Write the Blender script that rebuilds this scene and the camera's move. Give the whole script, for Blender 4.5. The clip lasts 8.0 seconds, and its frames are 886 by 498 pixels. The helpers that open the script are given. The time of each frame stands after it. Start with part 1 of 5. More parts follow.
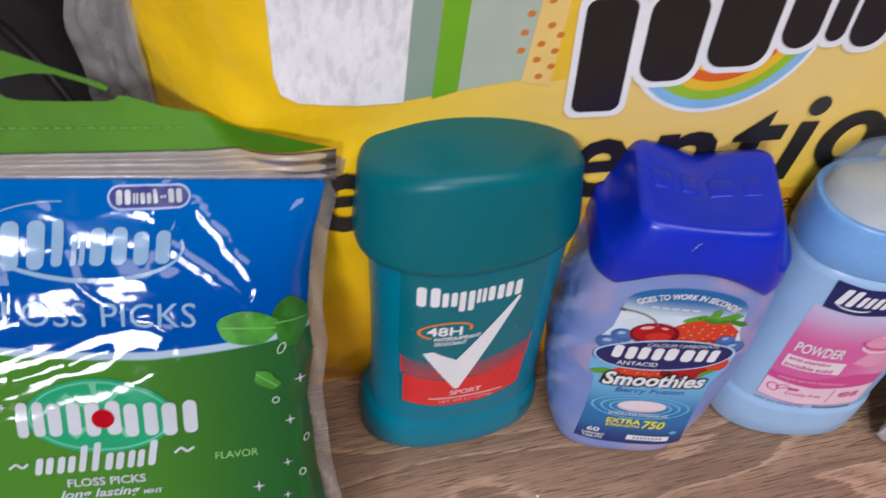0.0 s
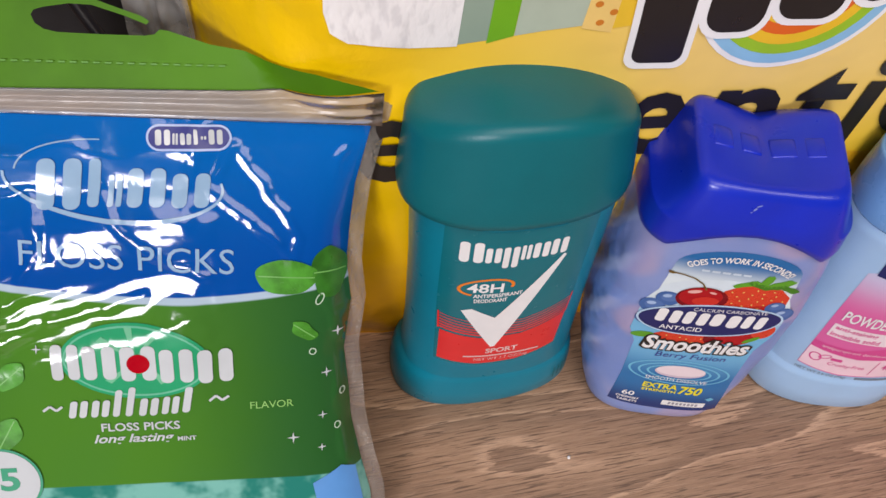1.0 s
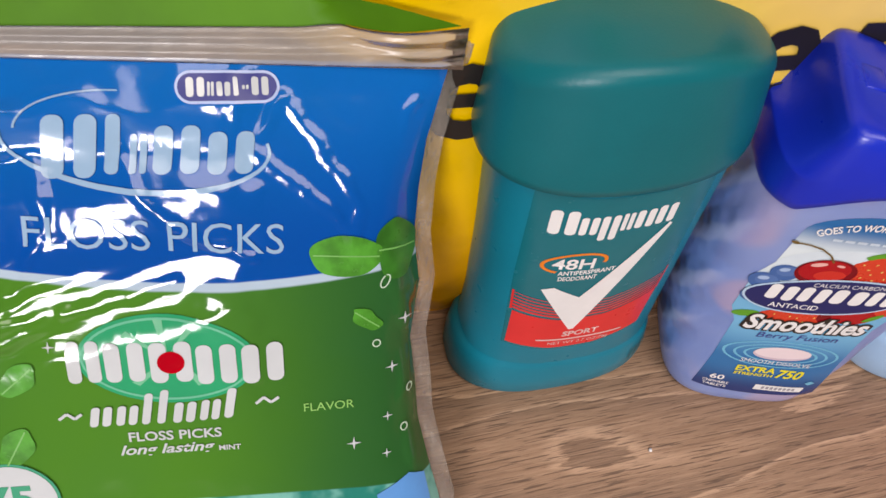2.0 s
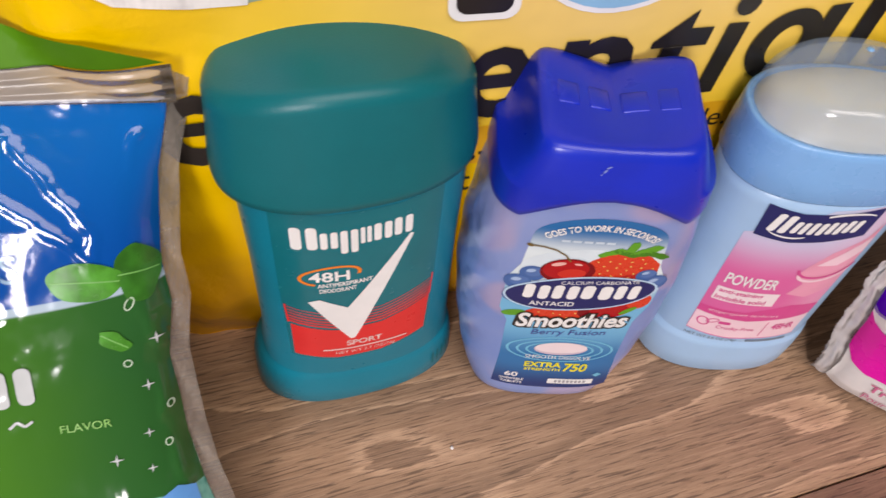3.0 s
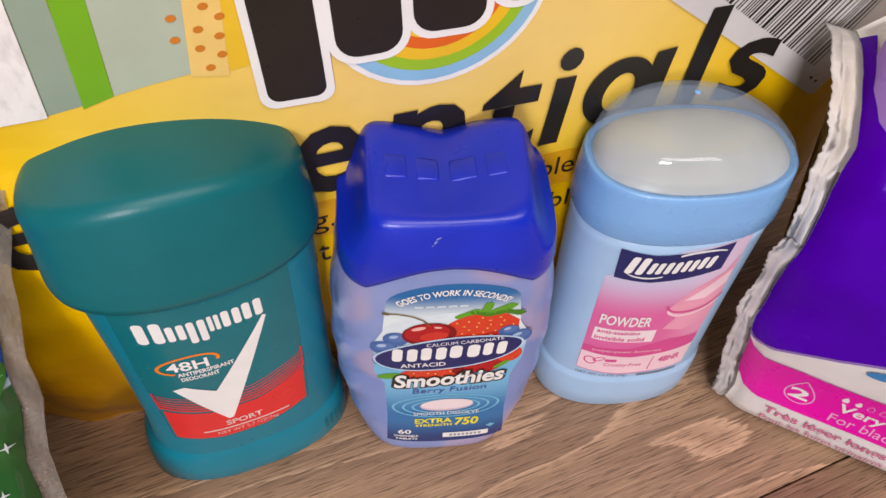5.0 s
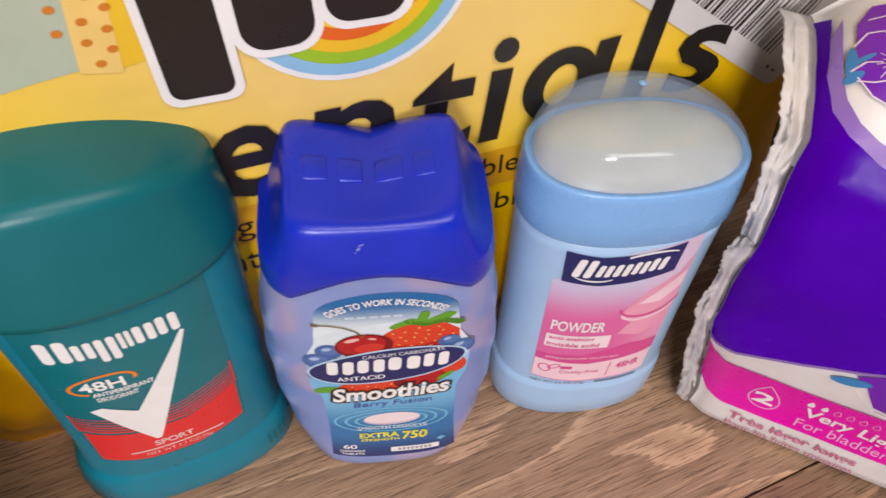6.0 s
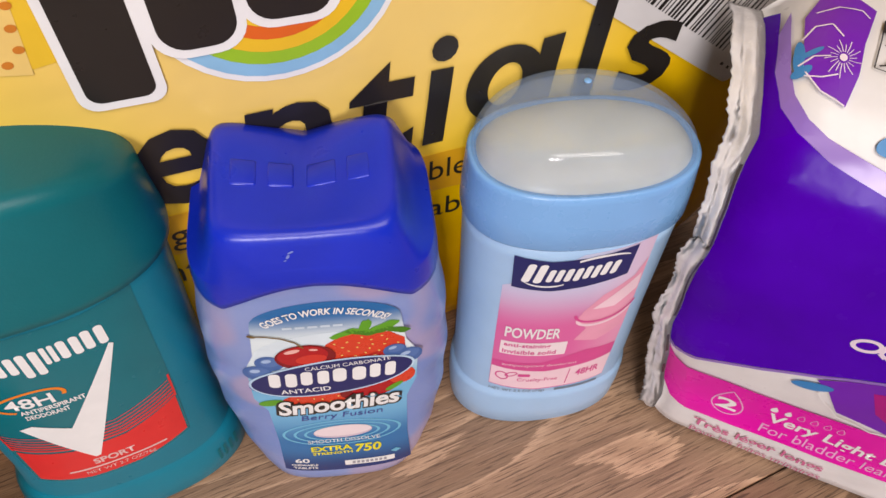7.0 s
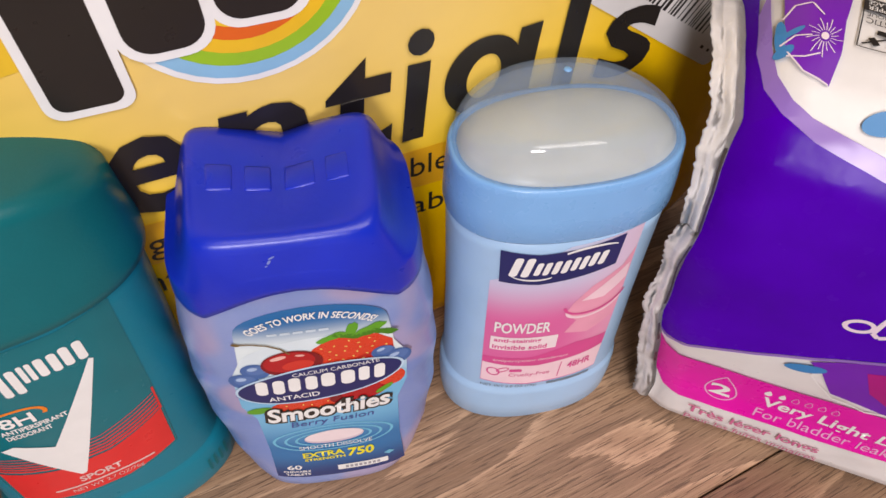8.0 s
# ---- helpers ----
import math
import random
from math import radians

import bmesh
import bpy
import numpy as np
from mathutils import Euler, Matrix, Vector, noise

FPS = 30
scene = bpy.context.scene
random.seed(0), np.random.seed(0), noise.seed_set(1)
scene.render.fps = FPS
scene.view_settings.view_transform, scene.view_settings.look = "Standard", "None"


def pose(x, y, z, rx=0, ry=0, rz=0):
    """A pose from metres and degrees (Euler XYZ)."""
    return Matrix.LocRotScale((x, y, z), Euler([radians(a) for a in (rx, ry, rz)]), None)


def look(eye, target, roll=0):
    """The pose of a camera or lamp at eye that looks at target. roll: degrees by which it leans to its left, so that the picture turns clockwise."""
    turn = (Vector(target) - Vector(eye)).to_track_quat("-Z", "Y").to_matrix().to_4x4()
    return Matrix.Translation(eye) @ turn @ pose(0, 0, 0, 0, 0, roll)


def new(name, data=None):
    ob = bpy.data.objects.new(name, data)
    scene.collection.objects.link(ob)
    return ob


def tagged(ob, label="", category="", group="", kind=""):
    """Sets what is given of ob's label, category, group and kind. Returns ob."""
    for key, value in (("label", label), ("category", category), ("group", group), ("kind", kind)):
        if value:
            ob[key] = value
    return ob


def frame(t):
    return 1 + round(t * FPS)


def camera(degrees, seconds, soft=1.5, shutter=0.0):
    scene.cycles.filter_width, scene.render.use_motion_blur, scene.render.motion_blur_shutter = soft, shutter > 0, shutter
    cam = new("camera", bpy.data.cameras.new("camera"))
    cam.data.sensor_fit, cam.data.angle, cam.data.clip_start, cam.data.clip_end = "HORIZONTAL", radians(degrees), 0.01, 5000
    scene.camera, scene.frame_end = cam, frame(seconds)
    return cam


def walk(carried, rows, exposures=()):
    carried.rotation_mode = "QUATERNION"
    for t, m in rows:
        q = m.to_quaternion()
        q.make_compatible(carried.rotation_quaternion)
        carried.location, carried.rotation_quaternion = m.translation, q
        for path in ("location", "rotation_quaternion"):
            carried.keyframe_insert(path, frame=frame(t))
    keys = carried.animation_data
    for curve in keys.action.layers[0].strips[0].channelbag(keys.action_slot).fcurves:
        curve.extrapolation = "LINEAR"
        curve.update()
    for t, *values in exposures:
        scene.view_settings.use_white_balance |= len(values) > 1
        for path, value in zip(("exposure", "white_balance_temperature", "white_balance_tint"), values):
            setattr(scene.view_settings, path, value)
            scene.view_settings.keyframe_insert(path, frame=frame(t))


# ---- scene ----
cam = camera(60.54, 8.0, shutter=0.25)
# seconds, eye in metres, yaw, pitch, roll in degrees
ROWS = [
    (0.0, -0.00162, -0.12017, 0.23211, -0.658, -47.455, 5.950),
    (0.1, -0.00527, -0.11889, 0.22926, -0.369, -48.471, 6.417),
    (0.2, -0.00592, -0.11732, 0.22792, 0.401, -49.370, 6.266),
    (0.3, -0.00727, -0.11705, 0.22600, 0.311, -49.695, 6.595),
    (0.5, -0.00950, -0.11804, 0.22251, -0.012, -49.514, 6.943),
    (1.0, -0.00912, -0.11754, 0.22570, 0.331, -50.625, 7.133),
    (1.2, -0.01432, -0.11619, 0.22632, 0.499, -51.208, 7.148),
    (2.3, -0.02834, -0.09501, 0.19642, -1.671, -53.965, 7.365),
    (2.5, -0.01031, -0.09835, 0.20635, -3.662, -53.937, 8.731),
    (2.7, 0.00371, -0.10038, 0.21434, -5.624, -53.907, 10.010),
    (3.0, 0.01755, -0.10189, 0.21403, -6.003, -52.146, 8.189),
    (3.2, 0.02419, -0.09869, 0.21942, -7.135, -51.904, 7.568),
    (3.5, 0.03415, -0.10550, 0.23236, -6.221, -51.036, 5.891),
    (4.0, 0.04391, -0.09653, 0.22639, -6.425, -50.706, 4.539),
    (4.5, 0.04721, -0.09365, 0.22469, -7.088, -50.735, 4.214),
    (5.8, 0.05338, -0.08904, 0.22133, -8.880, -50.756, 4.076),
    (6.0, 0.06250, -0.08627, 0.21714, -8.908, -50.776, 3.936),
    (6.5, 0.07174, -0.08461, 0.21217, -9.479, -50.437, 3.950),
    (7.0, 0.07394, -0.08387, 0.21290, -9.808, -50.245, 3.788),
    (7.5, 0.07153, -0.08403, 0.21281, -10.374, -50.392, 3.309),
    (8.0, 0.07468, -0.08139, 0.21095, -11.453, -50.620, 2.589),
]
walk(cam, [(t, pose(x, y, z, 90 + pitch, 0, yaw) @ pose(0, 0, 0, 0, 0, roll)) for t, x, y, z, yaw, pitch, roll in ROWS], [(0.0, -0.26, 5950.0, 18.0), (1.0, -0.12, 6480.0, 18.0), (3.0, 0.0, 6750.0, 18.0), (8.0, 0.0, 6750.0, 18.0)])

# ---- world, lamps, exposure ----
world = bpy.data.worlds.new("world")
world.use_nodes = True
world.node_tree.nodes["Background"].inputs[0].default_value = (0.9, 0.95, 1.0, 1)
world.node_tree.nodes["Background"].inputs[1].default_value = 0.3
scene.world = world
scene.view_settings.exposure = 0.0


def area_lamp(name, eye, target, sx, sy, watts, colour):
    data = bpy.data.lights.new(name, "AREA")
    data.shape, data.size, data.size_y, data.energy, data.color = "RECTANGLE", sx, sy, watts, colour
    ob = new(name, data)
    ob.matrix_world = look(eye, target)
    return ob


area_lamp("window_light", (-0.24, -1.42, 0.64), (-0.05, 0.0, 0.08), 0.32, 0.32, 15.0, (0.97, 0.98, 1.0))
area_lamp("ceiling_light", (0.36, -0.85, 1.55), (0.10, 0.0, 0.0), 1.4, 0.9, 25, (1.0, 0.94, 0.86))

# ---- materials ----


class Nodes:
    """Short hand for building a node tree."""

    def __init__(self, name):
        self.mat = bpy.data.materials.new(name)
        self.mat.use_nodes = True
        self.tree = self.mat.node_tree
        self.bsdf = self.tree.nodes["Principled BSDF"]

    def add(self, kind, **values):
        node = self.tree.nodes.new(kind)
        for key, value in values.items():
            setattr(node, key, value)
        return node

    def link(self, a, b):
        self.tree.links.new(a, b)

    def math(self, op, a, b=0.0, c=0.0):
        node = self.add("ShaderNodeMath", operation=op)
        for slot, v in zip(node.inputs, (a, b, c)):
            if isinstance(v, (int, float)):
                slot.default_value = v
            else:
                self.link(v, slot)
        return node.outputs[0]

    def mix(self, fac, a, b):
        node = self.add("ShaderNodeMix", data_type="RGBA")
        for slot, v in ((node.inputs[0], fac), (node.inputs[6], a), (node.inputs[7], b)):
            if isinstance(v, (int, float)):
                slot.default_value = v
            elif isinstance(v, tuple):
                slot.default_value = (*v, 1)
            else:
                self.link(v, slot)
        return node.outputs[2]

    def coords(self, which="Object"):
        return self.add("ShaderNodeTexCoord").outputs[which]

    def noise(self, scale, detail=4, vector=None, rough=0.55):
        node = self.add("ShaderNodeTexNoise")
        node.inputs["Scale"].default_value, node.inputs["Detail"].default_value, node.inputs["Roughness"].default_value = scale, detail, rough
        self.link(vector or self.coords(), node.inputs["Vector"])
        return node.outputs[0]

    def step(self, value, low, high):
        node = self.add("ShaderNodeMapRange", interpolation_type="SMOOTHSTEP")
        node.inputs[1].default_value, node.inputs[2].default_value = low, high
        self.link(value, node.inputs[0])
        return node.outputs[0]

    def bump(self, height, strength, distance):
        node = self.add("ShaderNodeBump")
        node.inputs["Strength"].default_value, node.inputs["Distance"].default_value = strength, distance
        self.link(height, node.inputs["Height"])
        self.link(node.outputs[0], self.bsdf.inputs["Normal"])

    def set(self, **values):
        for key, value in values.items():
            slot = self.bsdf.inputs[key.replace("_", " ")]
            if hasattr(value, "links"):
                self.link(value, slot)
            else:
                slot.default_value = (*value, 1) if isinstance(value, tuple) and slot.type == "RGBA" else value
        return self


def plain(name, colour, rough=0.4, vary=0.12, scale=60, bump=0.0, bump_scale=900, **more):
    """A painted, moulded or printed surface with slight mottling and fine relief."""
    n = Nodes(name)
    dark = tuple(c * (1 - vary) for c in colour)
    light = tuple(min(1, c * (1 + vary * 0.6)) for c in colour)
    fine = n.noise(scale, 5)
    n.set(Base_Color=n.mix(n.step(fine, 0.3, 0.7), dark, light))
    n.set(Roughness=n.math("MULTIPLY_ADD", n.noise(scale * 3, 3), 0.14, max(0.02, rough - 0.07)))
    if bump:
        n.bump(n.noise(bump_scale, 3), bump, 0.0004)
    return n.set(**more).mat


ink = {}


def printed(name, colour, rough=0.38):
    if name not in ink:
        ink[name] = plain("ink_" + name, colour, rough, 0.05, 90)
    return ink[name]


WHITE = printed("white", (0.82, 0.82, 0.82))
NAVY = printed("navy", (0.012, 0.018, 0.12))
BLACK = printed("black", (0.018, 0.015, 0.014), 0.3)


def wood_material():
    n = Nodes("wood_plank")
    info = n.add("ShaderNodeObjectInfo")
    co = n.coords("Object")
    shift = n.add("ShaderNodeVectorMath", operation="MULTIPLY_ADD")
    n.link(info.outputs["Random"], shift.inputs[0])
    shift.inputs[1].default_value = (0.0, 0.0, 0.0)
    n.link(co, shift.inputs[2])
    base = shift.outputs[0]

    def stretched(sx, sy):
        m = n.add("ShaderNodeMapping")
        m.inputs["Scale"].default_value = (sx, sy, 1)
        n.link(base, m.inputs["Vector"])
        return m.outputs[0]

    # broad cathedral bands drawn out along the board, fibres, and dark pores in short dashes
    warp = n.noise(1.0, 2, stretched(5.5, 22), 0.4)
    ragged = n.noise(1.0, 5, stretched(34, 620), 0.65)
    field = n.math("ADD", n.math("MULTIPLY", warp, 8.5), n.math("MULTIPLY", ragged, 0.34))
    saw = n.math("FRACT", field)
    dark_side = n.math("SUBTRACT", 1.0, n.step(saw, 0.0, 0.85))
    light_line = n.math("MULTIPLY", n.step(saw, 0.84, 0.96), n.math("SUBTRACT", 1.0, n.step(saw, 0.98, 1.0)))
    fibre = n.noise(1.0, 8, stretched(28, 1000), 0.7)
    coarse = n.noise(1.0, 3, stretched(16, 330), 0.6)
    pores = n.step(n.noise(1.0, 2, stretched(70, 1700)), 0.57, 0.62)
    fine_pores = n.step(n.noise(1.0, 2, stretched(160, 4200)), 0.56, 0.63)
    streak = n.step(n.noise(1.0, 3, stretched(12, 120)), 0.38, 0.66)
    colour = n.mix(n.math("MULTIPLY", dark_side, 0.8), (0.395, 0.244, 0.147), (0.225, 0.136, 0.083))
    colour = n.mix(n.math("MULTIPLY", streak, 0.35), colour, (0.288, 0.175, 0.106))
    colour = n.mix(n.math("MULTIPLY", n.step(coarse, 0.52, 0.64), 0.45), colour, (0.238, 0.136, 0.077))
    colour = n.mix(n.math("MULTIPLY", light_line, 0.5), colour, (0.672, 0.444, 0.288))
    colour = n.mix(n.math("MULTIPLY", n.step(fibre, 0.48, 0.64), 0.28), colour, (0.672, 0.444, 0.288))
    colour = n.mix(n.math("MULTIPLY", n.math("SUBTRACT", 1.0, n.step(fibre, 0.34, 0.47)), 0.5), colour, (0.193, 0.109, 0.065))
    colour = n.mix(n.math("MULTIPLY", pores, 0.78), colour, (0.107, 0.062, 0.038))
    colour = n.mix(n.math("MULTIPLY", fine_pores, 0.4), colour, (0.134, 0.078, 0.048))
    n.set(Base_Color=colour, Roughness=n.math("MULTIPLY_ADD", fibre, 0.2, 0.40))
    n.bump(n.math("ADD", fibre, n.math("MULTIPLY", pores, -0.8)), 0.45, 0.0003)
    return n.mat


WOOD = wood_material()
WOOD_EDGE = plain("wood_core", (0.12, 0.085, 0.06), 0.7, 0.2, 80)
TEAL = plain("teal_plastic", (0.0, 0.140, 0.165), 0.36, 0.06, 40, 0.12, 1600, Specular_IOR_Level=0.32)
TEAL_BODY = plain("teal_body_plastic", (0.0, 0.20, 0.29), 0.3, 0.06, 40, 0.1, 1600, Specular_IOR_Level=0.32)
CAP_BLUE = plain("blue_cap_plastic", (0.005, 0.026, 0.52), 0.3, 0.08, 50, 0.1, 900)
PALE_BLUE = plain("pale_blue_plastic", (0.36, 0.56, 0.80), 0.32, 0.05, 40, 0.1, 1200, Subsurface_Weight=0.15, Subsurface_Radius=(0.004, 0.004, 0.004))
COLLAR_BLUE = plain("collar_blue_plastic", (0.20, 0.44, 0.80), 0.28, 0.05, 40, 0.1, 1200)
SOLID = plain("white_solid", (0.80, 0.74, 0.58), 0.35, 0.05, 120, 0.2, 500, Subsurface_Weight=0.4, Subsurface_Radius=(0.004, 0.004, 0.003))


def frosted_material():
    n = Nodes("frosted_bottle_plastic")
    sep = n.add("ShaderNodeSeparateXYZ")
    n.link(n.coords(), sep.inputs[0])
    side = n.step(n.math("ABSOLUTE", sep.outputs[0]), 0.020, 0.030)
    pink = n.step(n.noise(38, 1), 0.52, 0.62)
    colour = n.mix(n.step(n.noise(26, 2), 0.35, 0.7), (0.18, 0.27, 0.58), (0.27, 0.34, 0.62))
    colour = n.mix(n.math("MULTIPLY", pink, 0.6), colour, (0.48, 0.36, 0.50))
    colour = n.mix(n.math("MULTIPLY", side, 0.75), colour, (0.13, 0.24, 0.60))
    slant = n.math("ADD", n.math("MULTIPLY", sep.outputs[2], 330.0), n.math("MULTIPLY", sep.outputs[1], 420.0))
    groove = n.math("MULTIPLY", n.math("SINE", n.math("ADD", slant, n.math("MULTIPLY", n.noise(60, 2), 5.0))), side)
    # groove crests mixed paler: the relief's shading is partly put into the colour
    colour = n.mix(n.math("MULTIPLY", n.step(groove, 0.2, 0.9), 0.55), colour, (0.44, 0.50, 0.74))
    n.set(Base_Color=colour, Roughness=0.28, Subsurface_Weight=0.3, Subsurface_Radius=(0.006, 0.006, 0.008))
    n.bump(n.math("ADD", groove, n.math("MULTIPLY", n.noise(160, 3), 0.3)), 0.6, 0.0012)
    return n.mat


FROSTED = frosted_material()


def clear_film(name, tint, body, cover, rough, bump=0.0, bump_scale=260, mottle=0.0, ior=1.4, gloss_share=None):
    """Thin see-through plastic: a share of it scatters light, and gloss lies over it all."""
    n = Nodes(name)
    tree = n.mat.node_tree
    clear, milky, gloss = n.add("ShaderNodeBsdfTransparent"), n.add("ShaderNodeBsdfDiffuse"), n.add("ShaderNodeBsdfGlossy")
    clear.inputs[0].default_value = (*tint, 1)
    n.link(n.mix(n.noise(120, 4), tuple(c * 0.82 for c in body), body), milky.inputs[0])
    gloss.inputs["Roughness"].default_value = rough
    share = n.math("MULTIPLY_ADD", n.noise(180, 4), mottle, cover - mottle / 2)
    film, whole, rim = n.add("ShaderNodeMixShader"), n.add("ShaderNodeMixShader"), n.add("ShaderNodeFresnel")
    rim.inputs["IOR"].default_value = ior
    n.link(share, film.inputs[0])
    n.link(clear.outputs[0], film.inputs[1])
    n.link(milky.outputs[0], film.inputs[2])
    if gloss_share is None:
        n.link(rim.outputs[0], whole.inputs[0])
    else:
        whole.inputs[0].default_value = gloss_share
    n.link(film.outputs[0], whole.inputs[1])
    n.link(gloss.outputs[0], whole.inputs[2])
    if bump:
        relief = n.add("ShaderNodeBump")
        relief.inputs["Strength"].default_value, relief.inputs["Distance"].default_value = bump, 0.0006
        n.link(n.noise(bump_scale, 3), relief.inputs["Height"])
        for slot in (milky.inputs["Normal"], gloss.inputs["Normal"], rim.inputs["Normal"]):
            n.link(relief.outputs[0], slot)
    for node in tree.nodes:
        if node.type == "OUTPUT_MATERIAL":
            n.link(whole.outputs[0], node.inputs[0])
    return n.mat


CLEAR_BLUE = clear_film("clear_blue_plastic", (0.95, 0.975, 1.0), (0.50, 0.66, 0.92), 0.16, 0.06, gloss_share=0.035)
FILM = clear_film("crumpled_clear_film", (0.95, 0.95, 0.94), (0.62, 0.60, 0.56), 0.36, 0.14, 0.6, 160, 0.3)
ZIP_FILM = clear_film("zip_film", (0.97, 0.94, 0.90), (0.82, 0.78, 0.75), 0.42, 0.2, 0.2, 200, 0.1)
SEAM_FILM = clear_film("seam_film", (0.95, 0.93, 0.90), (0.66, 0.60, 0.54), 0.34, 0.16, 0.9, 1100, 0.2)


def towel_pack_material():
    """Yellow printed film, paler gold towards the middle of the front and amber low down."""
    n = Nodes("yellow_pack_film")
    sep = n.add("ShaderNodeSeparateXYZ")
    n.link(n.coords(), sep.inputs[0])
    u, z = sep.outputs[0], sep.outputs[2]
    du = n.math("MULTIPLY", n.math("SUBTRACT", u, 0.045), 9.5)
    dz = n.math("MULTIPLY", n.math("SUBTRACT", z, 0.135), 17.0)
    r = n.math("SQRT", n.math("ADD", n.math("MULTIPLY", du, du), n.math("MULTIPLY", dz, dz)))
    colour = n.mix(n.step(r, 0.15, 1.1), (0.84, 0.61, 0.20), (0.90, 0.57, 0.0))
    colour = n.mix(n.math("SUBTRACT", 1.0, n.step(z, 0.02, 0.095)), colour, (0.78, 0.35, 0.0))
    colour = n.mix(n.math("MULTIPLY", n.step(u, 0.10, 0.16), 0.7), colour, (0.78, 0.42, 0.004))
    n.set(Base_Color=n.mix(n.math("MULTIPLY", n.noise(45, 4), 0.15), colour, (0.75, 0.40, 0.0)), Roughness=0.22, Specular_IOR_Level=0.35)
    end = n.math("SUBTRACT", 1.0, n.step(u, -0.075, -0.03))
    n.bump(n.math("ADD", n.noise(38, 3), n.math("MULTIPLY", n.math("MULTIPLY", n.noise(95, 4), end), 0.8)), 0.4, 0.003)
    return n.mat


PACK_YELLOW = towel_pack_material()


def towel_material():
    n = Nodes("embossed_towel_print")
    m = n.add("ShaderNodeMapping")
    m.inputs["Scale"].default_value = (1.0, 1.0, 0.45)
    m.inputs["Rotation"].default_value = (0, radians(24), 0)
    n.link(n.coords(), m.inputs["Vector"])
    cells = n.noise(430, 2, m.outputs[0])
    n.set(Base_Color=n.mix(n.step(cells, 0.32, 0.55), (0.70, 0.69, 0.69), (0.84, 0.83, 0.82)), Roughness=0.4)
    n.bump(cells, 0.5, 0.001)
    return n.mat


TOWEL = towel_material()


def pouch_material():
    """Printed foil: blue above a white curve, green below, a clear window at the foot."""
    n = Nodes("pouch_foil")
    sep = n.add("ShaderNodeSeparateXYZ")
    n.link(n.coords("UV"), sep.inputs[0])
    u, w = sep.outputs[0], sep.outputs[1]
    du = n.math("ADD", u, 12.0)
    edge = n.math("MULTIPLY_ADD", n.math("MULTIPLY", du, du), 0.0027, -17.6)
    above = n.math("SUBTRACT", w, edge)
    glow = n.step(n.math("ABSOLUTE", n.math("ADD", u, 38.0)), 8.0, 60.0)
    green = n.mix(glow, (0.075, 0.235, 0.012), (0.024, 0.11, 0.016))
    blue = n.mix(n.step(w, -12.0, 24.0), (0.0, 0.07, 0.38), (0.0, 0.13, 0.50))
    colour = n.mix(n.step(above, -0.3, 0.3), green, (0.45, 0.58, 0.70))
    colour = n.mix(n.step(above, 1.6, 2.0), colour, blue)
    picks = n.mix(n.step(n.noise(95, 3), 0.42, 0.6), (0.02, 0.22, 0.17), (0.20, 0.52, 0.44))
    colour = n.mix(n.step(w, -64.2, -63.8), picks, colour)
    n.set(Base_Color=n.mix(n.math("MULTIPLY", n.noise(30, 4), 0.18), colour, (0.0, 0.09, 0.12)), Roughness=0.085, Specular_IOR_Level=0.48)
    n.bump(n.math("ADD", n.noise(55, 2), n.math("MULTIPLY", n.noise(240, 3), 0.3)), 0.05, 0.0016)
    return n.mat


POUCH = pouch_material()
GREEN_FOIL = plain("green_foil", (0.068, 0.21, 0.004), 0.5, 0.25, 25, 0.3, 60, Specular_IOR_Level=0.16)
PAD_WHITE = plain("white_pack_film", (0.75, 0.74, 0.74), 0.3, 0.06, 60, 0.5, 120)
PAD_FIN = plain("white_fin_film", (0.90, 0.88, 0.88), 0.25, 0.06, 160, 0.5, 320, Subsurface_Weight=0.6, Subsurface_Radius=(0.01, 0.01, 0.01))
PAD_PURPLE = plain("purple_pack_print", (0.075, 0.0, 0.42), 0.26, 0.12, 40, 0.6, 80, Specular_IOR_Level=0.07)
PAD_MAGENTA = plain("magenta_pack_print", (0.80, 0.0, 0.40), 0.28, 0.08, 40, 0.3, 90)
PAD_LILAC = plain("lilac_pack_print", (0.28, 0.16, 0.54), 0.3, 0.08, 40)
ROOM_WHITE = plain("room_paint", (0.38, 0.36, 0.34), 0.8, 0.04, 3)
ROOM_FLOOR = plain("room_floor_tile", (0.32, 0.28, 0.24), 0.6, 0.15, 4)
DARK = plain("dark_backdrop", (0.02, 0.02, 0.022), 0.4, 0.3, 40)
CORD = plain("black_cord_rubber", (0.012, 0.012, 0.02), 0.45, 0.2, 200)

# ---- mesh helpers: everything is drawn in millimetres ----
MM = 0.001


def finish(name, bm, material, parent=None, label="", smooth=True):
    mesh = bpy.data.meshes.new(name)
    for v in bm.verts:
        v.co *= MM
    if smooth:
        for f in bm.faces:
            f.smooth = True
    bm.to_mesh(mesh)
    bm.free()
    mesh.materials.append(material)
    ob = new(name, mesh)
    if parent is not None:
        ob.parent = parent
    return tagged(ob, label)


part = finish


def thing(name, x, y, z, yaw, label, category, group="", lean=0.0):
    ob = new(name)
    ob.empty_display_size = 0.01
    ob.matrix_world = pose(x * MM, y * MM, z * MM, 0, lean, yaw)
    return tagged(ob, label, category, group)


def lerp_rows(rows, z):
    """Row values between the listed heights, eased."""
    if z <= rows[0][0]:
        return rows[0][1:]
    for lo, hi in zip(rows, rows[1:]):
        if z <= hi[0]:
            f = (z - lo[0]) / max(1e-9, hi[0] - lo[0])
            return tuple(a + (b - a) * f for a, b in zip(lo[1:], hi[1:]))
    return rows[-1][1:]


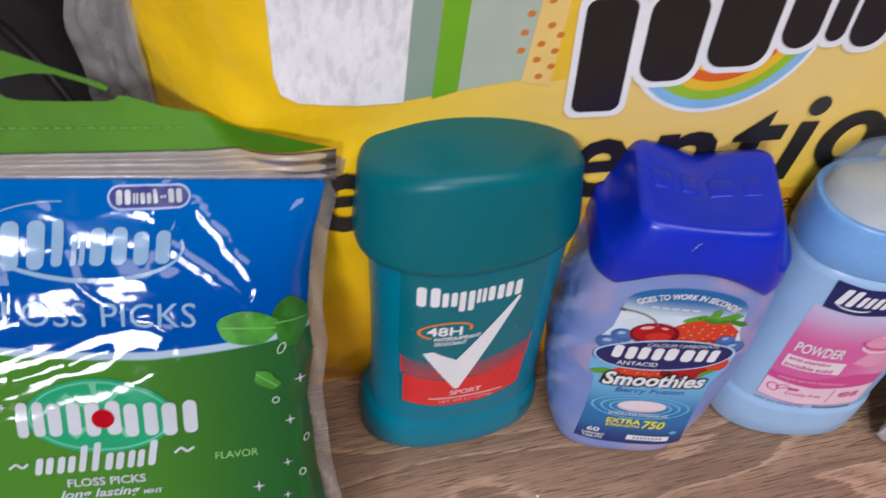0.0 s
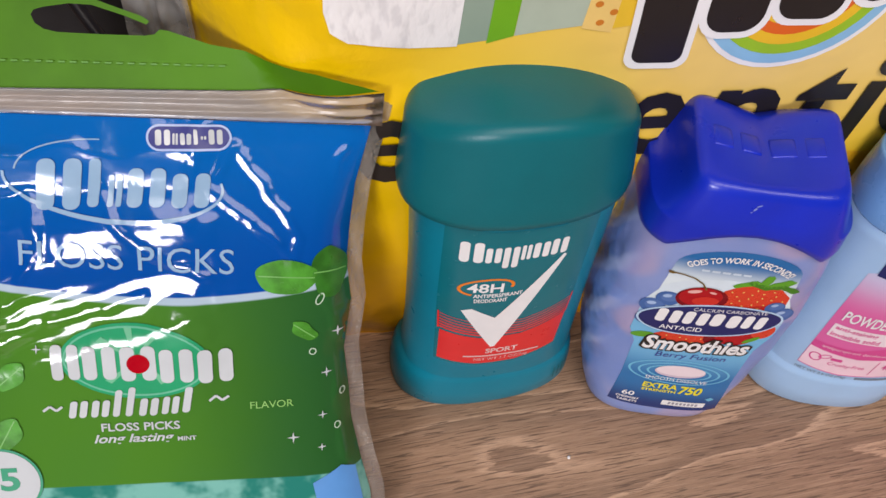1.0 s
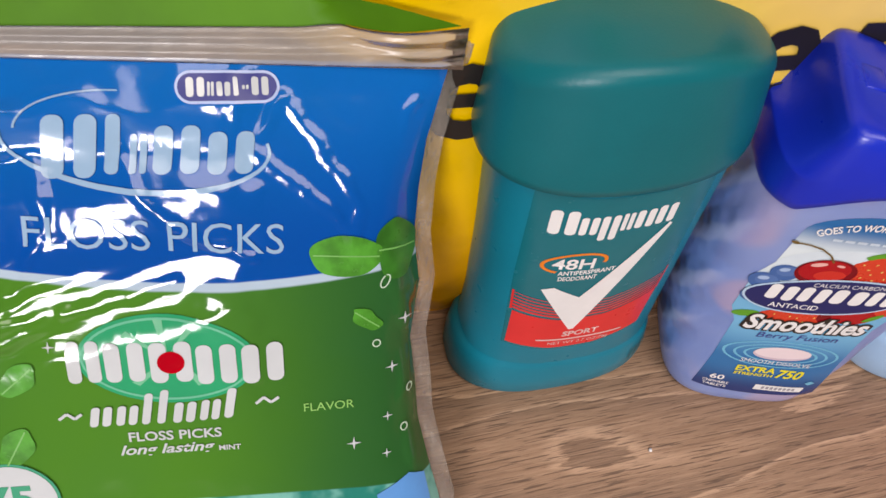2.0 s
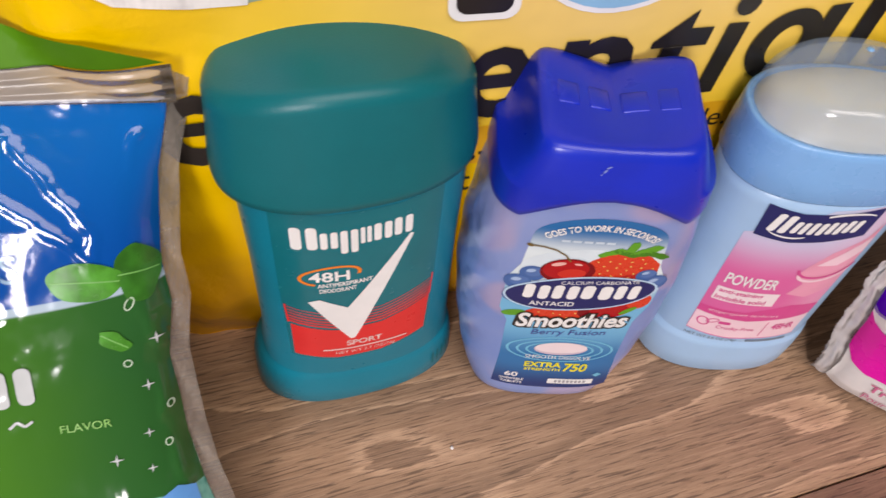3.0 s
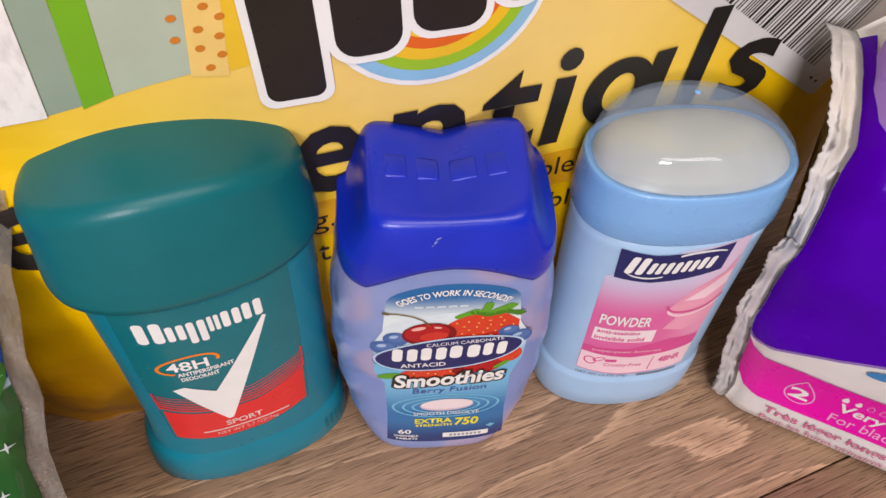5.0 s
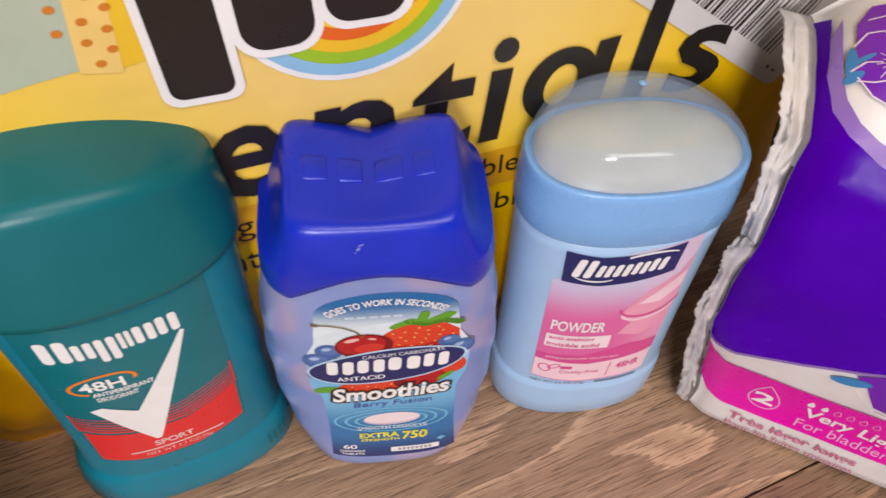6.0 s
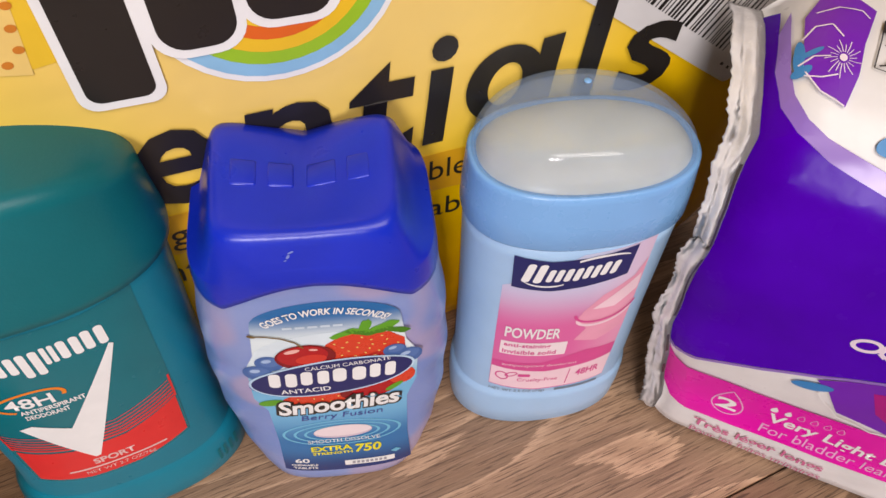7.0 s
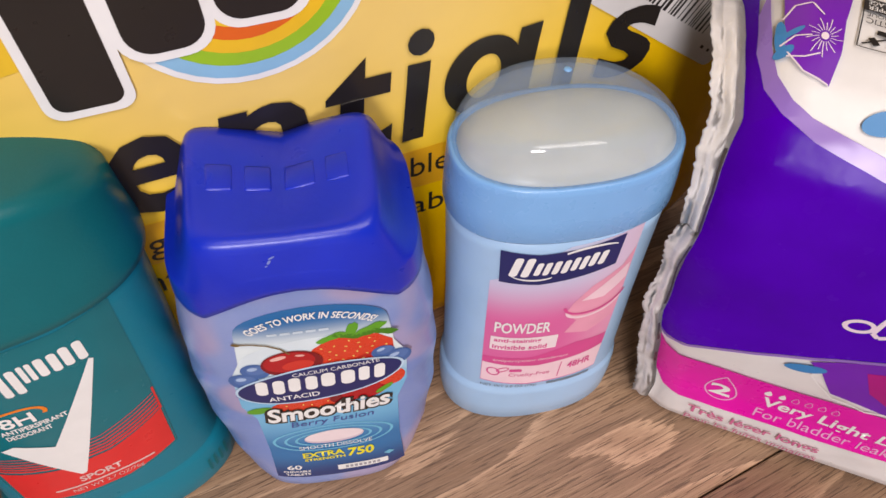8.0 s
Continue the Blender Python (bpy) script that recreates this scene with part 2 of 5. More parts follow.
def ring(a, b, p, n=96):
    pts = []
    for k in range(n):
        t = 2 * math.pi * k / n
        c, s = math.cos(t), math.sin(t)
        pts.append((a * math.copysign(abs(c) ** (2 / p), c), b * math.copysign(abs(s) ** (2 / p), s)))
    return pts


def loft(rows, n=96, close_low=True, close_high=True, warp=None, flip=False):
    """A skin through superellipse rings: rows of z, half width, half depth, power, centre depth."""
    bm = bmesh.new()
    loops = []
    for z, a, b, p, cy in rows:
        loop = []
        for x, y in ring(a, b, p, n):
            co = Vector((x, y + cy, z))
            loop.append(bm.verts.new(warp(co) if warp else co))
        loops.append(loop)
    for lo, hi in zip(loops, loops[1:]):
        for k in range(n):
            f = (lo[k], lo[(k + 1) % n], hi[(k + 1) % n], hi[k])
            bm.faces.new(f[::-1] if flip else f)
    if close_low:
        bm.faces.new(loops[0] if flip else loops[0][::-1])
    if close_high:
        bm.faces.new(loops[-1][::-1] if flip else loops[-1])
    return bm


def arched_cap(foot, wall, top, rim, n=144, flip=False, close_low=True):
    """A cap whose upright walls end in a rounded rim under an arched top: foot rows hold z, wall rows a share of the height."""
    bm = bmesh.new()
    low = foot[-1][0]
    loops = [[(x, y + c, z) for x, y in ring(a, b, p, n)] for z, a, b, p, c in foot]
    for g, a, b, p, c in wall:
        loops.append([(x, y + c, low + g * (top(x, y) - rim - low)) for x, y in ring(a, b, p, n)])
    g, a, b, p, c = wall[-1]
    for k in range(1, 8):
        t = radians(90 * k / 7)
        inset, drop = rim * (1 - math.cos(t)), rim * (1 - math.sin(t))
        loops.append([(x, y + c, top(x, y) - drop) for x, y in ring(a - inset, b - inset, p, n)])
    for q in (0.95, 0.88, 0.78, 0.66, 0.52, 0.38, 0.24, 0.1, 0.02):
        loops.append([(x, y + c, top(x, y)) for x, y in ring((a - rim) * q, (b - rim) * q, p, n)])
    loops = [[bm.verts.new(co) for co in loop] for loop in loops]
    for lo, hi in zip(loops, loops[1:]):
        for k in range(n):
            f = (lo[k], lo[(k + 1) % n], hi[(k + 1) % n], hi[k])
            bm.faces.new(f[::-1] if flip else f)
    if close_low:
        bm.faces.new(loops[0] if flip else loops[0][::-1])
    bm.faces.new(loops[-1][::-1] if flip else loops[-1])
    return bm


def front_of(rows, u, z):
    a, b, p, cy = lerp_rows(rows, z)
    f = min(0.999, abs(u) / a)
    return cy - b * (1 - f ** p) ** (1 / p)


def rounded(x0, y0, x1, y1, r, n=5, slant=0.0):
    pts = []
    for cx, cy, a0 in ((x1 - r, y0 + r, -90), (x1 - r, y1 - r, 0), (x0 + r, y1 - r, 90), (x0 + r, y0 + r, 180)):
        for k in range(n + 1):
            a = radians(a0 + 90 * k / n)
            pts.append((cx + r * math.cos(a), cy + r * math.sin(a)))
    ym = (y0 + y1) / 2
    return [(x + slant * (y - ym), y) for x, y in pts]


def oval(cx, cy, rx, ry, turn=0.0, n=40, a0=0.0, a1=360.0):
    c, s = math.cos(radians(turn)), math.sin(radians(turn))
    pts = []
    last = n if a1 - a0 >= 360 else n + 1
    for k in range(last):
        a = radians(a0 + (a1 - a0) * k / n)
        x, y = rx * math.cos(a), ry * math.sin(a)
        pts.append((cx + c * x - s * y, cy + s * x + c * y))
    return pts


def band(cx, cy, rx0, ry0, rx1, ry1, a0, a1, turn=0.0, n=28):
    """An arc-shaped strip as one polygon."""
    return oval(cx, cy, rx0, ry0, turn, n, a0, a1) + oval(cx, cy, rx1, ry1, turn, n, a0, a1)[::-1]


def hoop(cx, cy, rx, ry, w, turn=0.0, n=32, h=None):
    """A closed ring of even width, as quads."""
    out, inn = oval(cx, cy, rx, ry, turn, n), oval(cx, cy, rx - w, ry - (h or w), turn, n)
    return [[out[k], out[(k + 1) % n], inn[(k + 1) % n], inn[k]] for k in range(n)]


def stroke(points, width, closed=False):
    """A line of even width as quads."""
    quads = []
    pts = list(points) + ([points[0]] if closed else [])
    for (x0, y0), (x1, y1) in zip(pts, pts[1:]):
        d = math.hypot(x1 - x0, y1 - y0) or 1
        nx, ny = -(y1 - y0) / d * width / 2, (x1 - x0) / d * width / 2
        quads.append([(x0 - nx, y0 - ny), (x1 - nx, y1 - ny), (x1 + nx, y1 + ny), (x0 + nx, y0 + ny)])
    return quads


def flat(polys):
    bm = bmesh.new()
    for pts in polys:
        try:
            bm.faces.new([bm.verts.new((x, y, 0)) for x, y in pts])
        except ValueError:
            pass
    return bm


def words(body, box, shear=0.0, bold=0.0, turn=0.0, warp=None):
    """Lettering fitted to a box x0, y0, x1, y1 (y1 None keeps the letters' proportions)."""
    data = bpy.data.curves.new("lettering", "FONT")
    data.body, data.size, data.shear, data.offset, data.resolution_u = body, 1.0, shear, bold, 3
    ob = bpy.data.objects.new("lettering", data)
    mesh = bpy.data.meshes.new_from_object(ob)
    bm = bmesh.new()
    bm.from_mesh(mesh)
    bpy.data.objects.remove(ob)
    bpy.data.curves.remove(data)
    bpy.data.meshes.remove(mesh)
    bmesh.ops.remove_doubles(bm, verts=bm.verts, dist=1e-6)
    xs, ys = [v.co.x for v in bm.verts], [v.co.y for v in bm.verts]
    x0, y0, x1, y1 = box
    sx = (x1 - x0) / (max(xs) - min(xs))
    sy = (y1 - y0) / (max(ys) - min(ys)) if y1 is not None else sx
    mx, my = min(xs), min(ys)
    cx, cy = (x0 + x1) / 2, y0 + (max(ys) - my) * sy / 2
    c, s = math.cos(radians(turn)), math.sin(radians(turn))
    for v in bm.verts:
        x, y = x0 + (v.co.x - mx) * sx - cx, y0 + (v.co.y - my) * sy - cy
        x, y = cx + c * x - s * y, cy + s * x + c * y
        if warp:
            x, y = warp(x, y)
        v.co = (x, y, 0)
    return bm


def lay(name, shape, surface, lift, material, parent, step=2.5, label="", fine=True):
    """Lays a flat shape (polygons or a mesh in u, z) on a surface, lifted off it by a hair."""
    bm = flat(shape) if isinstance(shape, list) else shape
    bmesh.ops.triangulate(bm, faces=bm.faces)
    if fine and bm.verts:
        for axis in (0, 1):
            values = [v.co[axis] for v in bm.verts]
            k = math.ceil(min(values) / step + 1e-6)
            while k * step < max(values) - 1e-6:
                co, no = Vector((0, 0, 0)), Vector((0, 0, 0))
                co[axis], no[axis] = k * step, 1
                bmesh.ops.bisect_plane(bm, geom=bm.verts[:] + bm.edges[:] + bm.faces[:], plane_co=co, plane_no=no, dist=1e-5)
                k += 1
    e = 0.4
    for v in bm.verts:
        u, z = v.co.x, v.co.y
        p = surface(u, z)
        nrm = (surface(u + e, z) - surface(u - e, z)).cross(surface(u, z + e) - surface(u, z - e))
        v.co = p + nrm.normalized() * lift
    bmesh.ops.recalc_face_normals(bm, faces=bm.faces)
    flips = [f for f in bm.faces if f.normal.y > 0]
    if len(flips) > len(bm.faces) / 2:
        bmesh.ops.reverse_faces(bm, faces=bm.faces[:])
    return finish(name, bm, material, parent, label, smooth=True)


def wordmark(parent, surface, lift, material, shapes, step=2.5):
    """A brand's word as a row of plain rounded blocks of its size and colour."""
    for x0, x1, y0, y1, slant in shapes:
        wide = x1 - x0
        spans = ((x0, x0 + wide * 0.41), (x1 - wide * 0.41, x1)) if wide > 0.36 * (y1 - y0) else ((x0 + wide * 0.1, x1 - wide * 0.1),)
        for a, b in spans:
            lay("logo_mark", [rounded(a, y0, b, y1, (b - a) * 0.42, 4, slant)], surface, lift, material, parent, step)


def box_mesh(x0, y0, z0, x1, y1, z1, bevel=0.0, segments=2):
    bm = bmesh.new()
    bmesh.ops.create_cube(bm, size=1)
    for v in bm.verts:
        v.co = Vector(((x0 + x1) / 2 + v.co.x * (x1 - x0), (y0 + y1) / 2 + v.co.y * (y1 - y0), (z0 + z1) / 2 + v.co.z * (z1 - z0)))
    if bevel:
        bmesh.ops.bevel(bm, geom=bm.edges[:], offset=bevel, segments=segments, affect="EDGES", profile=0.5)
    return bm


# ---- room round the counter, out of view, added for bounced light and reflections ----
def wall(name, x0, y0, z0, x1, y1, z1, material):
    return tagged(finish(name, box_mesh(x0, y0, z0, x1, y1, z1), material, smooth=False), kind="structure")


wall("floor", -2400, -2700, -960, 2400, 900, -900, ROOM_FLOOR)
wall("ceiling", -2400, -2700, 1700, 2400, 900, 1760, ROOM_WHITE)
wall("wall_north", -2400, 640, -900, 2400, 720, 1700, ROOM_WHITE)
wall("wall_south", -2400, -2700, -900, 2400, -2620, 1700, ROOM_WHITE)
wall("wall_west", -2400, -2620, -900, -2320, 640, 1700, ROOM_WHITE)
wall("wall_east", 2320, -2620, -900, 2400, 640, 1700, ROOM_WHITE)

# the counter: a core with wood-look boards laid along one direction
counter = thing("countertop", 0, 0, 0, 18.7, "wood-look plank countertop in grey-brown with dark grain", "countertop")
counter["kind"] = "structure"
part("core", box_mesh(-620, -420, -30, 760, 420, -4.0, 1.5), WOOD_EDGE, counter)

# ---- paper towel pack ----
PACK_LOW = 11.0


def pack_front(u, z):
    """Depth of the pack's front skin: rounded foot, soft ends, slight puckers."""
    v = 0.0
    if z < 46:
        v += (PACK_LOW + 0.02 * u) * (1 - z / 46) ** 2
    if u < -62:
        v += 0.020 * (-62 - u) ** 2
    if u > 150:
        v += 0.012 * (u - 150) ** 2
    pucker = noise.noise(Vector((u * 0.045, z * 0.045, 3.1)))
    near_end = max(0.0, min(1.0, (-35 - u) / 35))
    v += pucker * (0.5 + 3.0 * near_end)
    v += 1.8 * near_end * noise.noise(Vector((u * 0.11, z * 0.09, 9.0)))
    return v


def pack_surface(u, z):
    return Vector((u, pack_front(u, z), z))


def towel_pack():
    pack = thing("paper_towel_pack", 25.8, 30.7, 0, 14.05, "yellow plastic-wrapped paper towel pack standing behind the bottles", "paper towels")
    bm = bmesh.new()
    us = [-100 + 2.5 * k for k in range(115)]
    zs = [0, 1, 2.5, 5] + [8 + 4 * k for k in range(61)]
    grid = [[bm.verts.new(pack_surface(u, z)) for u in us] for z in zs]
    for a, b in zip(grid, grid[1:]):
        for k in range(len(us) - 1):
            bm.faces.new((a[k], a[k + 1], b[k + 1], b[k]))
    # sides, back and ends closed behind the front skin
    depth = 118
    back = [[bm.verts.new((u + (8 if u == us[0] else -8), depth if inner else depth * 0.5, z)) for z in zs] for u in (us[0], us[-1]) for inner in (0, 1)]
    left_mid, left_back, right_mid, right_back = back
    for k in range(len(zs) - 1):
        bm.faces.new((left_mid[k], grid[k][0], grid[k + 1][0], left_mid[k + 1]))
        bm.faces.new((left_back[k], left_mid[k], left_mid[k + 1], left_back[k + 1]))
        bm.faces.new((grid[k][-1], right_mid[k], right_mid[k + 1], grid[k + 1][-1]))
        bm.faces.new((right_mid[k], right_back[k], right_back[k + 1], right_mid[k + 1]))
        bm.faces.new((right_back[k], left_back[k], left_back[k + 1], right_back[k + 1]))
    for row, at in ((grid[0], 0), (grid[-1], -1)):
        bm.faces.new([left_back[at], left_mid[at], *row, right_mid[at], right_back[at]])
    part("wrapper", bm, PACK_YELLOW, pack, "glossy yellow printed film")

    S = pack_surface
    sage = printed("sage", (0.28, 0.37, 0.29))
    pale_sage = printed("pale_sage", (0.43, 0.50, 0.39))
    leaf = printed("leaf_green", (0.16, 0.42, 0.012))
    cream = printed("cream_yellow", (0.84, 0.58, 0.18))
    gold = printed("gold", (0.82, 0.52, 0.03))
    dot = printed("orange_dot", (0.62, 0.20, 0.02))
    top = 190
    lay("towel_picture", [[(-67.5, top), (-67.7, 135), (-66.5, 130.5), (-63, 128.2), (-58, 127.2), (-50, 126.5), (-39.5, 126.4), (-38.4, 150), (-36, top)]], S, 0.55, TOWEL, pack, 2.5)
    lay("sage_stripe", [[(-39.5, 126.6), (-32.2, 127.6), (-32.0, 150), (-30, top), (-36, top), (-38.4, 150)]], S, 0.2, sage, pack, 4)
    lay("pale_stripe", [[(-27, 128.6), (-20, 130), (-12.2, 131.2), (-10.5, 151), (-8, top), (-24, top), (-26, 151)]], S, 0.2, pale_sage, pack, 4)
    lay("green_stripe", [[(-33.0, 126.8), (-27.1, 128.6), (-26.0, 151), (-24, top), (-30, top), (-31.8, 151)]], S, 0.3, leaf, pack, 4)
    lay("gold_stripe", [[(-6, 130.2), (0, 131), (0, top), (-6, top)]], S, 0.2, gold, pack, 4)
    cloth = lay("dotted_stripe", [[(-12.4, 130.6), (-5.3, 129.3), (-4.2, 148), (-3, top), (-9.5, top), (-10.6, 150)]], S, 0.3, cream, pack, 4)
    dots = [(-8.5, 132), (-9.6, 136.5), (-5.9, 134.5), (-9.2, 140.5), (-13.6, 139), (-13.4, 143.5), (-7.5, 145), (-5.7, 138.5), (-12.5, 148), (-8.2, 151), (-5, 142.5)]
    for x, y in dots:
        lay("dot", [oval(x, y, 0.95, 0.75, 0, 12)], S, 0.4, dot, cloth, fine=False)
    # the emblem: a rainbow ring behind slanted black blocks edged in white
    cx, cy = 37.0, 144.0
    emblem = lay("emblem_edge", [oval(cx, cy, 25.2, 25.6)], S, 0.2, WHITE, pack, 4)
    for k, (name, colour) in enumerate((("sky", (0.25, 0.50, 0.72)), ("lime", (0.30, 0.52, 0.02)), ("amber", (0.82, 0.50, 0.02)), ("scarlet", (0.74, 0.13, 0.012)), ("yellow", (0.86, 0.55, 0.03)))):
        r = 24.0 - 2.7 * k
        lay("rainbow_band", [oval(cx, cy, r, r + 0.3)], S, 0.28 + 0.07 * k, printed(name, colour), emblem, 4)
    marks = [(0.4, 12.6, 121.0, 151), (15.4, 29.4, 129.0, 152), (31.6, 47.2, 132.0, 156), (49.0, 58.6, 136.5, 160), (60.2, 65.6, 138, 166), (67.0, 77.0, 136, 164)]
    lift_edge = [rounded(a - 1.7, c - 1.7, b + 1.7, d + 1.7, 3.4 if k in (0, 4) else 6.0, 6, -0.06) for k, (a, b, c, d) in enumerate(marks)]
    for shape in lift_edge:
        lay("block_edge", [shape], S, 0.64, WHITE, emblem, 4)
    for k, (a, b, c, d) in enumerate(marks):
        lay("block", [rounded(a, c, b, d, 2.6 if k in (0, 4) else 4.8, 6, -0.06)], S, 0.74, BLACK, emblem, 4)
    # lettering along the front
    letters = [("e", -62, -46.2, 85.6, 106.4), ("s", -42, -28, 87, 107.6), ("s", -25, -11, 88.5, 109), ("e", 4.2, 20.6, 91.6, 112), ("n", 26.0, 45.4, 92.6, 112.4),
               ("t", 49.2, 63.8, 92.2, 118.0), ("i", 65.9, 73.4, 92.6, 121.6), ("a", 76.0, 97.6, 95.4, 116.2), ("l", 103.2, 111.2, 97, 126), ("s", 115.0, 130.4, 95.4, 114.4)]
    for ch, x0, x1, y0, y1 in letters:
        if ch == "a":
            bowl = hoop((x0 + x1) / 2 - 1.4, (y0 + y1) / 2, (x1 - x0) / 2 - 1.4, (y1 - y0) / 2, 5.4, -14, 40, 4.6)
            lay("lettering", bowl, S, 0.75, BLACK, pack, 2.5)
            lay("lettering", [[(x1 - 6.0, y0), (x1 - 0.6, y0 + 0.4), (x1 + 1.4, y1 + 0.4), (x1 - 4.0, y1)]], S, 0.8, BLACK, pack, 2.5)
            continue
        lay("lettering", words(ch, (x0, y0, x1, y1), shear=0.08, bold=0.02), S, 0.75, BLACK, pack, 2.5)
    amber = printed("amber_panel", (0.76, 0.38, 0.01))
    panel = lay("amber_panel", [rounded(-40, 76, 100, 88.4, 5)], S, 0.15, amber, pack, 4)
    for text, x0, y0, x1, y1 in (("g.", 6.5, 77.0, 12.6, 83.4), ("able.", 64.0, 80.0, 80.0, 86.4), ("ent.", -1.0, 66.0, 12.0, 72.4), ("dable", 63.5, 66.6, 84.0, 73.0)):
        lay("lettering", words(text, (x0, y0, x1, y1)), S, 0.25, BLACK, pack, 4)
    # the bar code sticker, stuck on aslant
    ex, ey = Vector((57.9, -39.9)).normalized()
    fx, fy = -ey, ex
    ox, oy = 92.5, 130.3

    def skew(s, t):
        return (ox + ex * s + fx * t, oy + ey * s + fy * t)

    sticker = lay("sticker", [[skew(x, y) for x, y in rounded(-2, 0, 71, 46, 2.5)]], S, 0.45, printed("sticker_white", (0.64, 0.62, 0.62)), pack, 4)
    rng = random.Random(5)
    s = 6.0
    while s < 60:
        w = rng.choice((0.4, 0.4, 0.75, 1.1))
        lay("bar", [[skew(x, y) for x, y in ((s, 6.5), (s + w, 6.5), (s + w, 40), (s, 40))]], S, 0.55, BLACK, sticker, 6)
        s += w + rng.choice((0.45, 0.45, 0.8, 1.1))
    for a, b in ((63.0, 64.2), (66.0, 67.0)):
        lay("print_mark", [[skew(x, y) for x, y in ((a, 3.4), (b, 3.4), (b, 4.2), (a, 4.2))]], S, 0.55, BLACK, sticker, 6)

    # gathered clear film at the pack's end
    bm = bmesh.new()
    nu, nz = 14, 40
    rows = []
    for j in range(nz + 1):
        z = 95 + 110 * j / nz
        row = []
        for i in range(nu + 1):
            f = i / nu
            u = -98 - 17 * f + 3.5 * noise.noise(Vector((f * 2, z * 0.06, 4.0))) * f
            v = 24 + 10 * f + 4.0 * noise.noise(Vector((f * 5, z * 0.09, 1.0)))
            row.append(bm.verts.new((u, v, z)))
        rows.append(row)
    for a, b in zip(rows, rows[1:]):
        for k in range(nu):
            bm.faces.new((a[k + 1], a[k], b[k], b[k + 1]))
    part("end_film", bm, FILM, pack, "crumpled clear plastic gathered at the end")
    return pack


towel_pack()

# ---- deodorant stick in teal plastic ----
DEO = [(0, 28.0, 15.8, 2.5, 0), (0.8, 29.8, 17.2, 2.5, 0), (2.5, 30.6, 17.9, 2.5, 0), (9, 30.4, 17.8, 2.5, 0), (14.5, 29.6, 17.5, 2.5, 0), (16.5, 28.9, 17.2, 2.5, 0), (17.2, 28.3, 16.9, 2.5, 0),
       (17.9, 28.2, 17.0, 2.5, 0), (30, 27.9, 17.3, 2.5, 0), (60, 27.7, 17.4, 2.5, 0), (86, 28.2, 17.2, 2.5, 0), (95, 28.2, 17.0, 2.5, 0)]


def deodorant_stick():
    deo = thing("deodorant_stick", 6.8, 21.6, 0, 18.0, "teal plastic deodorant stick with a domed cap and red-edged label", "deodorant", lean=-0.9)
    def waist(co):
        f = max(0.0, min(1.0, (co.z - 14) / 6))
        return Vector((co.x * (1 - 0.035 * f) + 0.9 * f, co.y, co.z))

    part("body", loft(DEO, warp=waist), TEAL_BODY, deo)
    foot = [(91.4, 27.4, 17.0, 2.3, 0), (90.7, 29.2, 18.7, 2.3, 0), (91.4, 30.0, 19.5, 2.3, 0), (93.5, 30.2, 19.6, 2.3, 0)]
    wall_rows = [(0.25, 29.8, 19.1, 2.3, 0), (0.55, 29.2, 18.4, 2.25, 0), (0.8, 28.8, 17.8, 2.2, 0.1), (1.0, 28.5, 17.3, 2.2, 0.2)]

    def crown(x, y):
        return 120.8 - 7.6 * (abs(x) / 28.5) ** 2.2 - 0.05 * x - 0.6 * (y / 17) ** 2

    cap = part("cap", arched_cap(foot, wall_rows, crown, 3.6), TEAL, deo, "matte teal domed cap")

    def S(u, z):
        z -= 1.5 * max(0.0, min(1.0, (84 - z) / 36)) if z > 20 else 0.0
        f = max(0.0, min(1.0, (z - 14) / 6))
        return Vector((u, front_of(DEO, (u - 0.9 * f) / (1 - 0.035 * f), z), z))

    label_teal = printed("label_teal", (0.0, 0.155, 0.195), 0.25)
    red = printed("label_red", (0.74, 0.028, 0.03), 0.3)
    orange = printed("label_orange", (0.80, 0.22, 0.012))
    panel = [(-20.0, 29.2), (-8, 27.4), (4, 27.6), (17.2, 31.2), (18.2, 50), (19.0, 89.5), (8, 88.2), (-8, 88.2), (-20.4, 89.5), (-20.6, 60)]
    label = lay("label", [panel], S, 0.12, label_teal, deo, 2.5, "clear teal front label")
    lay("red_panel", [[(-19.2, 30.2), (-8, 28.4), (4, 28.6), (16.6, 32.2), (17.4, 48.2), (4, 43.2), (-8, 42.8), (-19.2, 45.4)]], S, 0.22, red, label)
    for k in range(6):
        d = 0.9 + 1.25 * k
        w = 0.75 - 0.1 * k
        pts = [(-19.5, 46.0 + d), (-8, 43.2 + d), (4, 43.4 + d), (17.4, 48.0 + d)]
        lay("red_line", stroke(pts, w), S, 0.22, red, label)
    for pts in (((17.5, 48), (17.9, 57)), ((-19.6, 46), (-19.9, 54))):
        lay("edge_line", stroke(pts, 0.5), S, 0.22, red, label)
    wordmark(label, S, 0.22, WHITE, [(-16.6, -10.8, 76.8, 84.4, 0), (-10.2, -6.3, 76.8, 82.4, 0), (-5.7, -1.7, 74.6, 82.5, 0), (-1.1, 1.4, 77.2, 82.7, 0), (2, 6.2, 77.3, 83, 0), (6.8, 11.2, 77.5, 83.4, 0)])
    lay("tick", [[(-14.4, 56.4), (-11.6, 57.4), (-4.8, 53.0), (10.8, 77.2), (11.6, 76.6), (-3.2, 38.0), (-4.4, 37.8)]], S, 0.3, WHITE, label, 2.0)
    lay("swoosh", [band(-8.6, 66.6, 7.6, 3.6, 6.7, 2.9, -20, 235, 8)], S, 0.22, orange, label)
    lay("lettering", words("48H", (-13.6, 64.6, -4.0, 68.4), bold=0.02), S, 0.3, WHITE, label)
    lay("lettering", words("ANTIPERSPIRANT", (-11.8, 62.4, 1.6, 64.0), bold=0.02, turn=2), S, 0.22, WHITE, label)
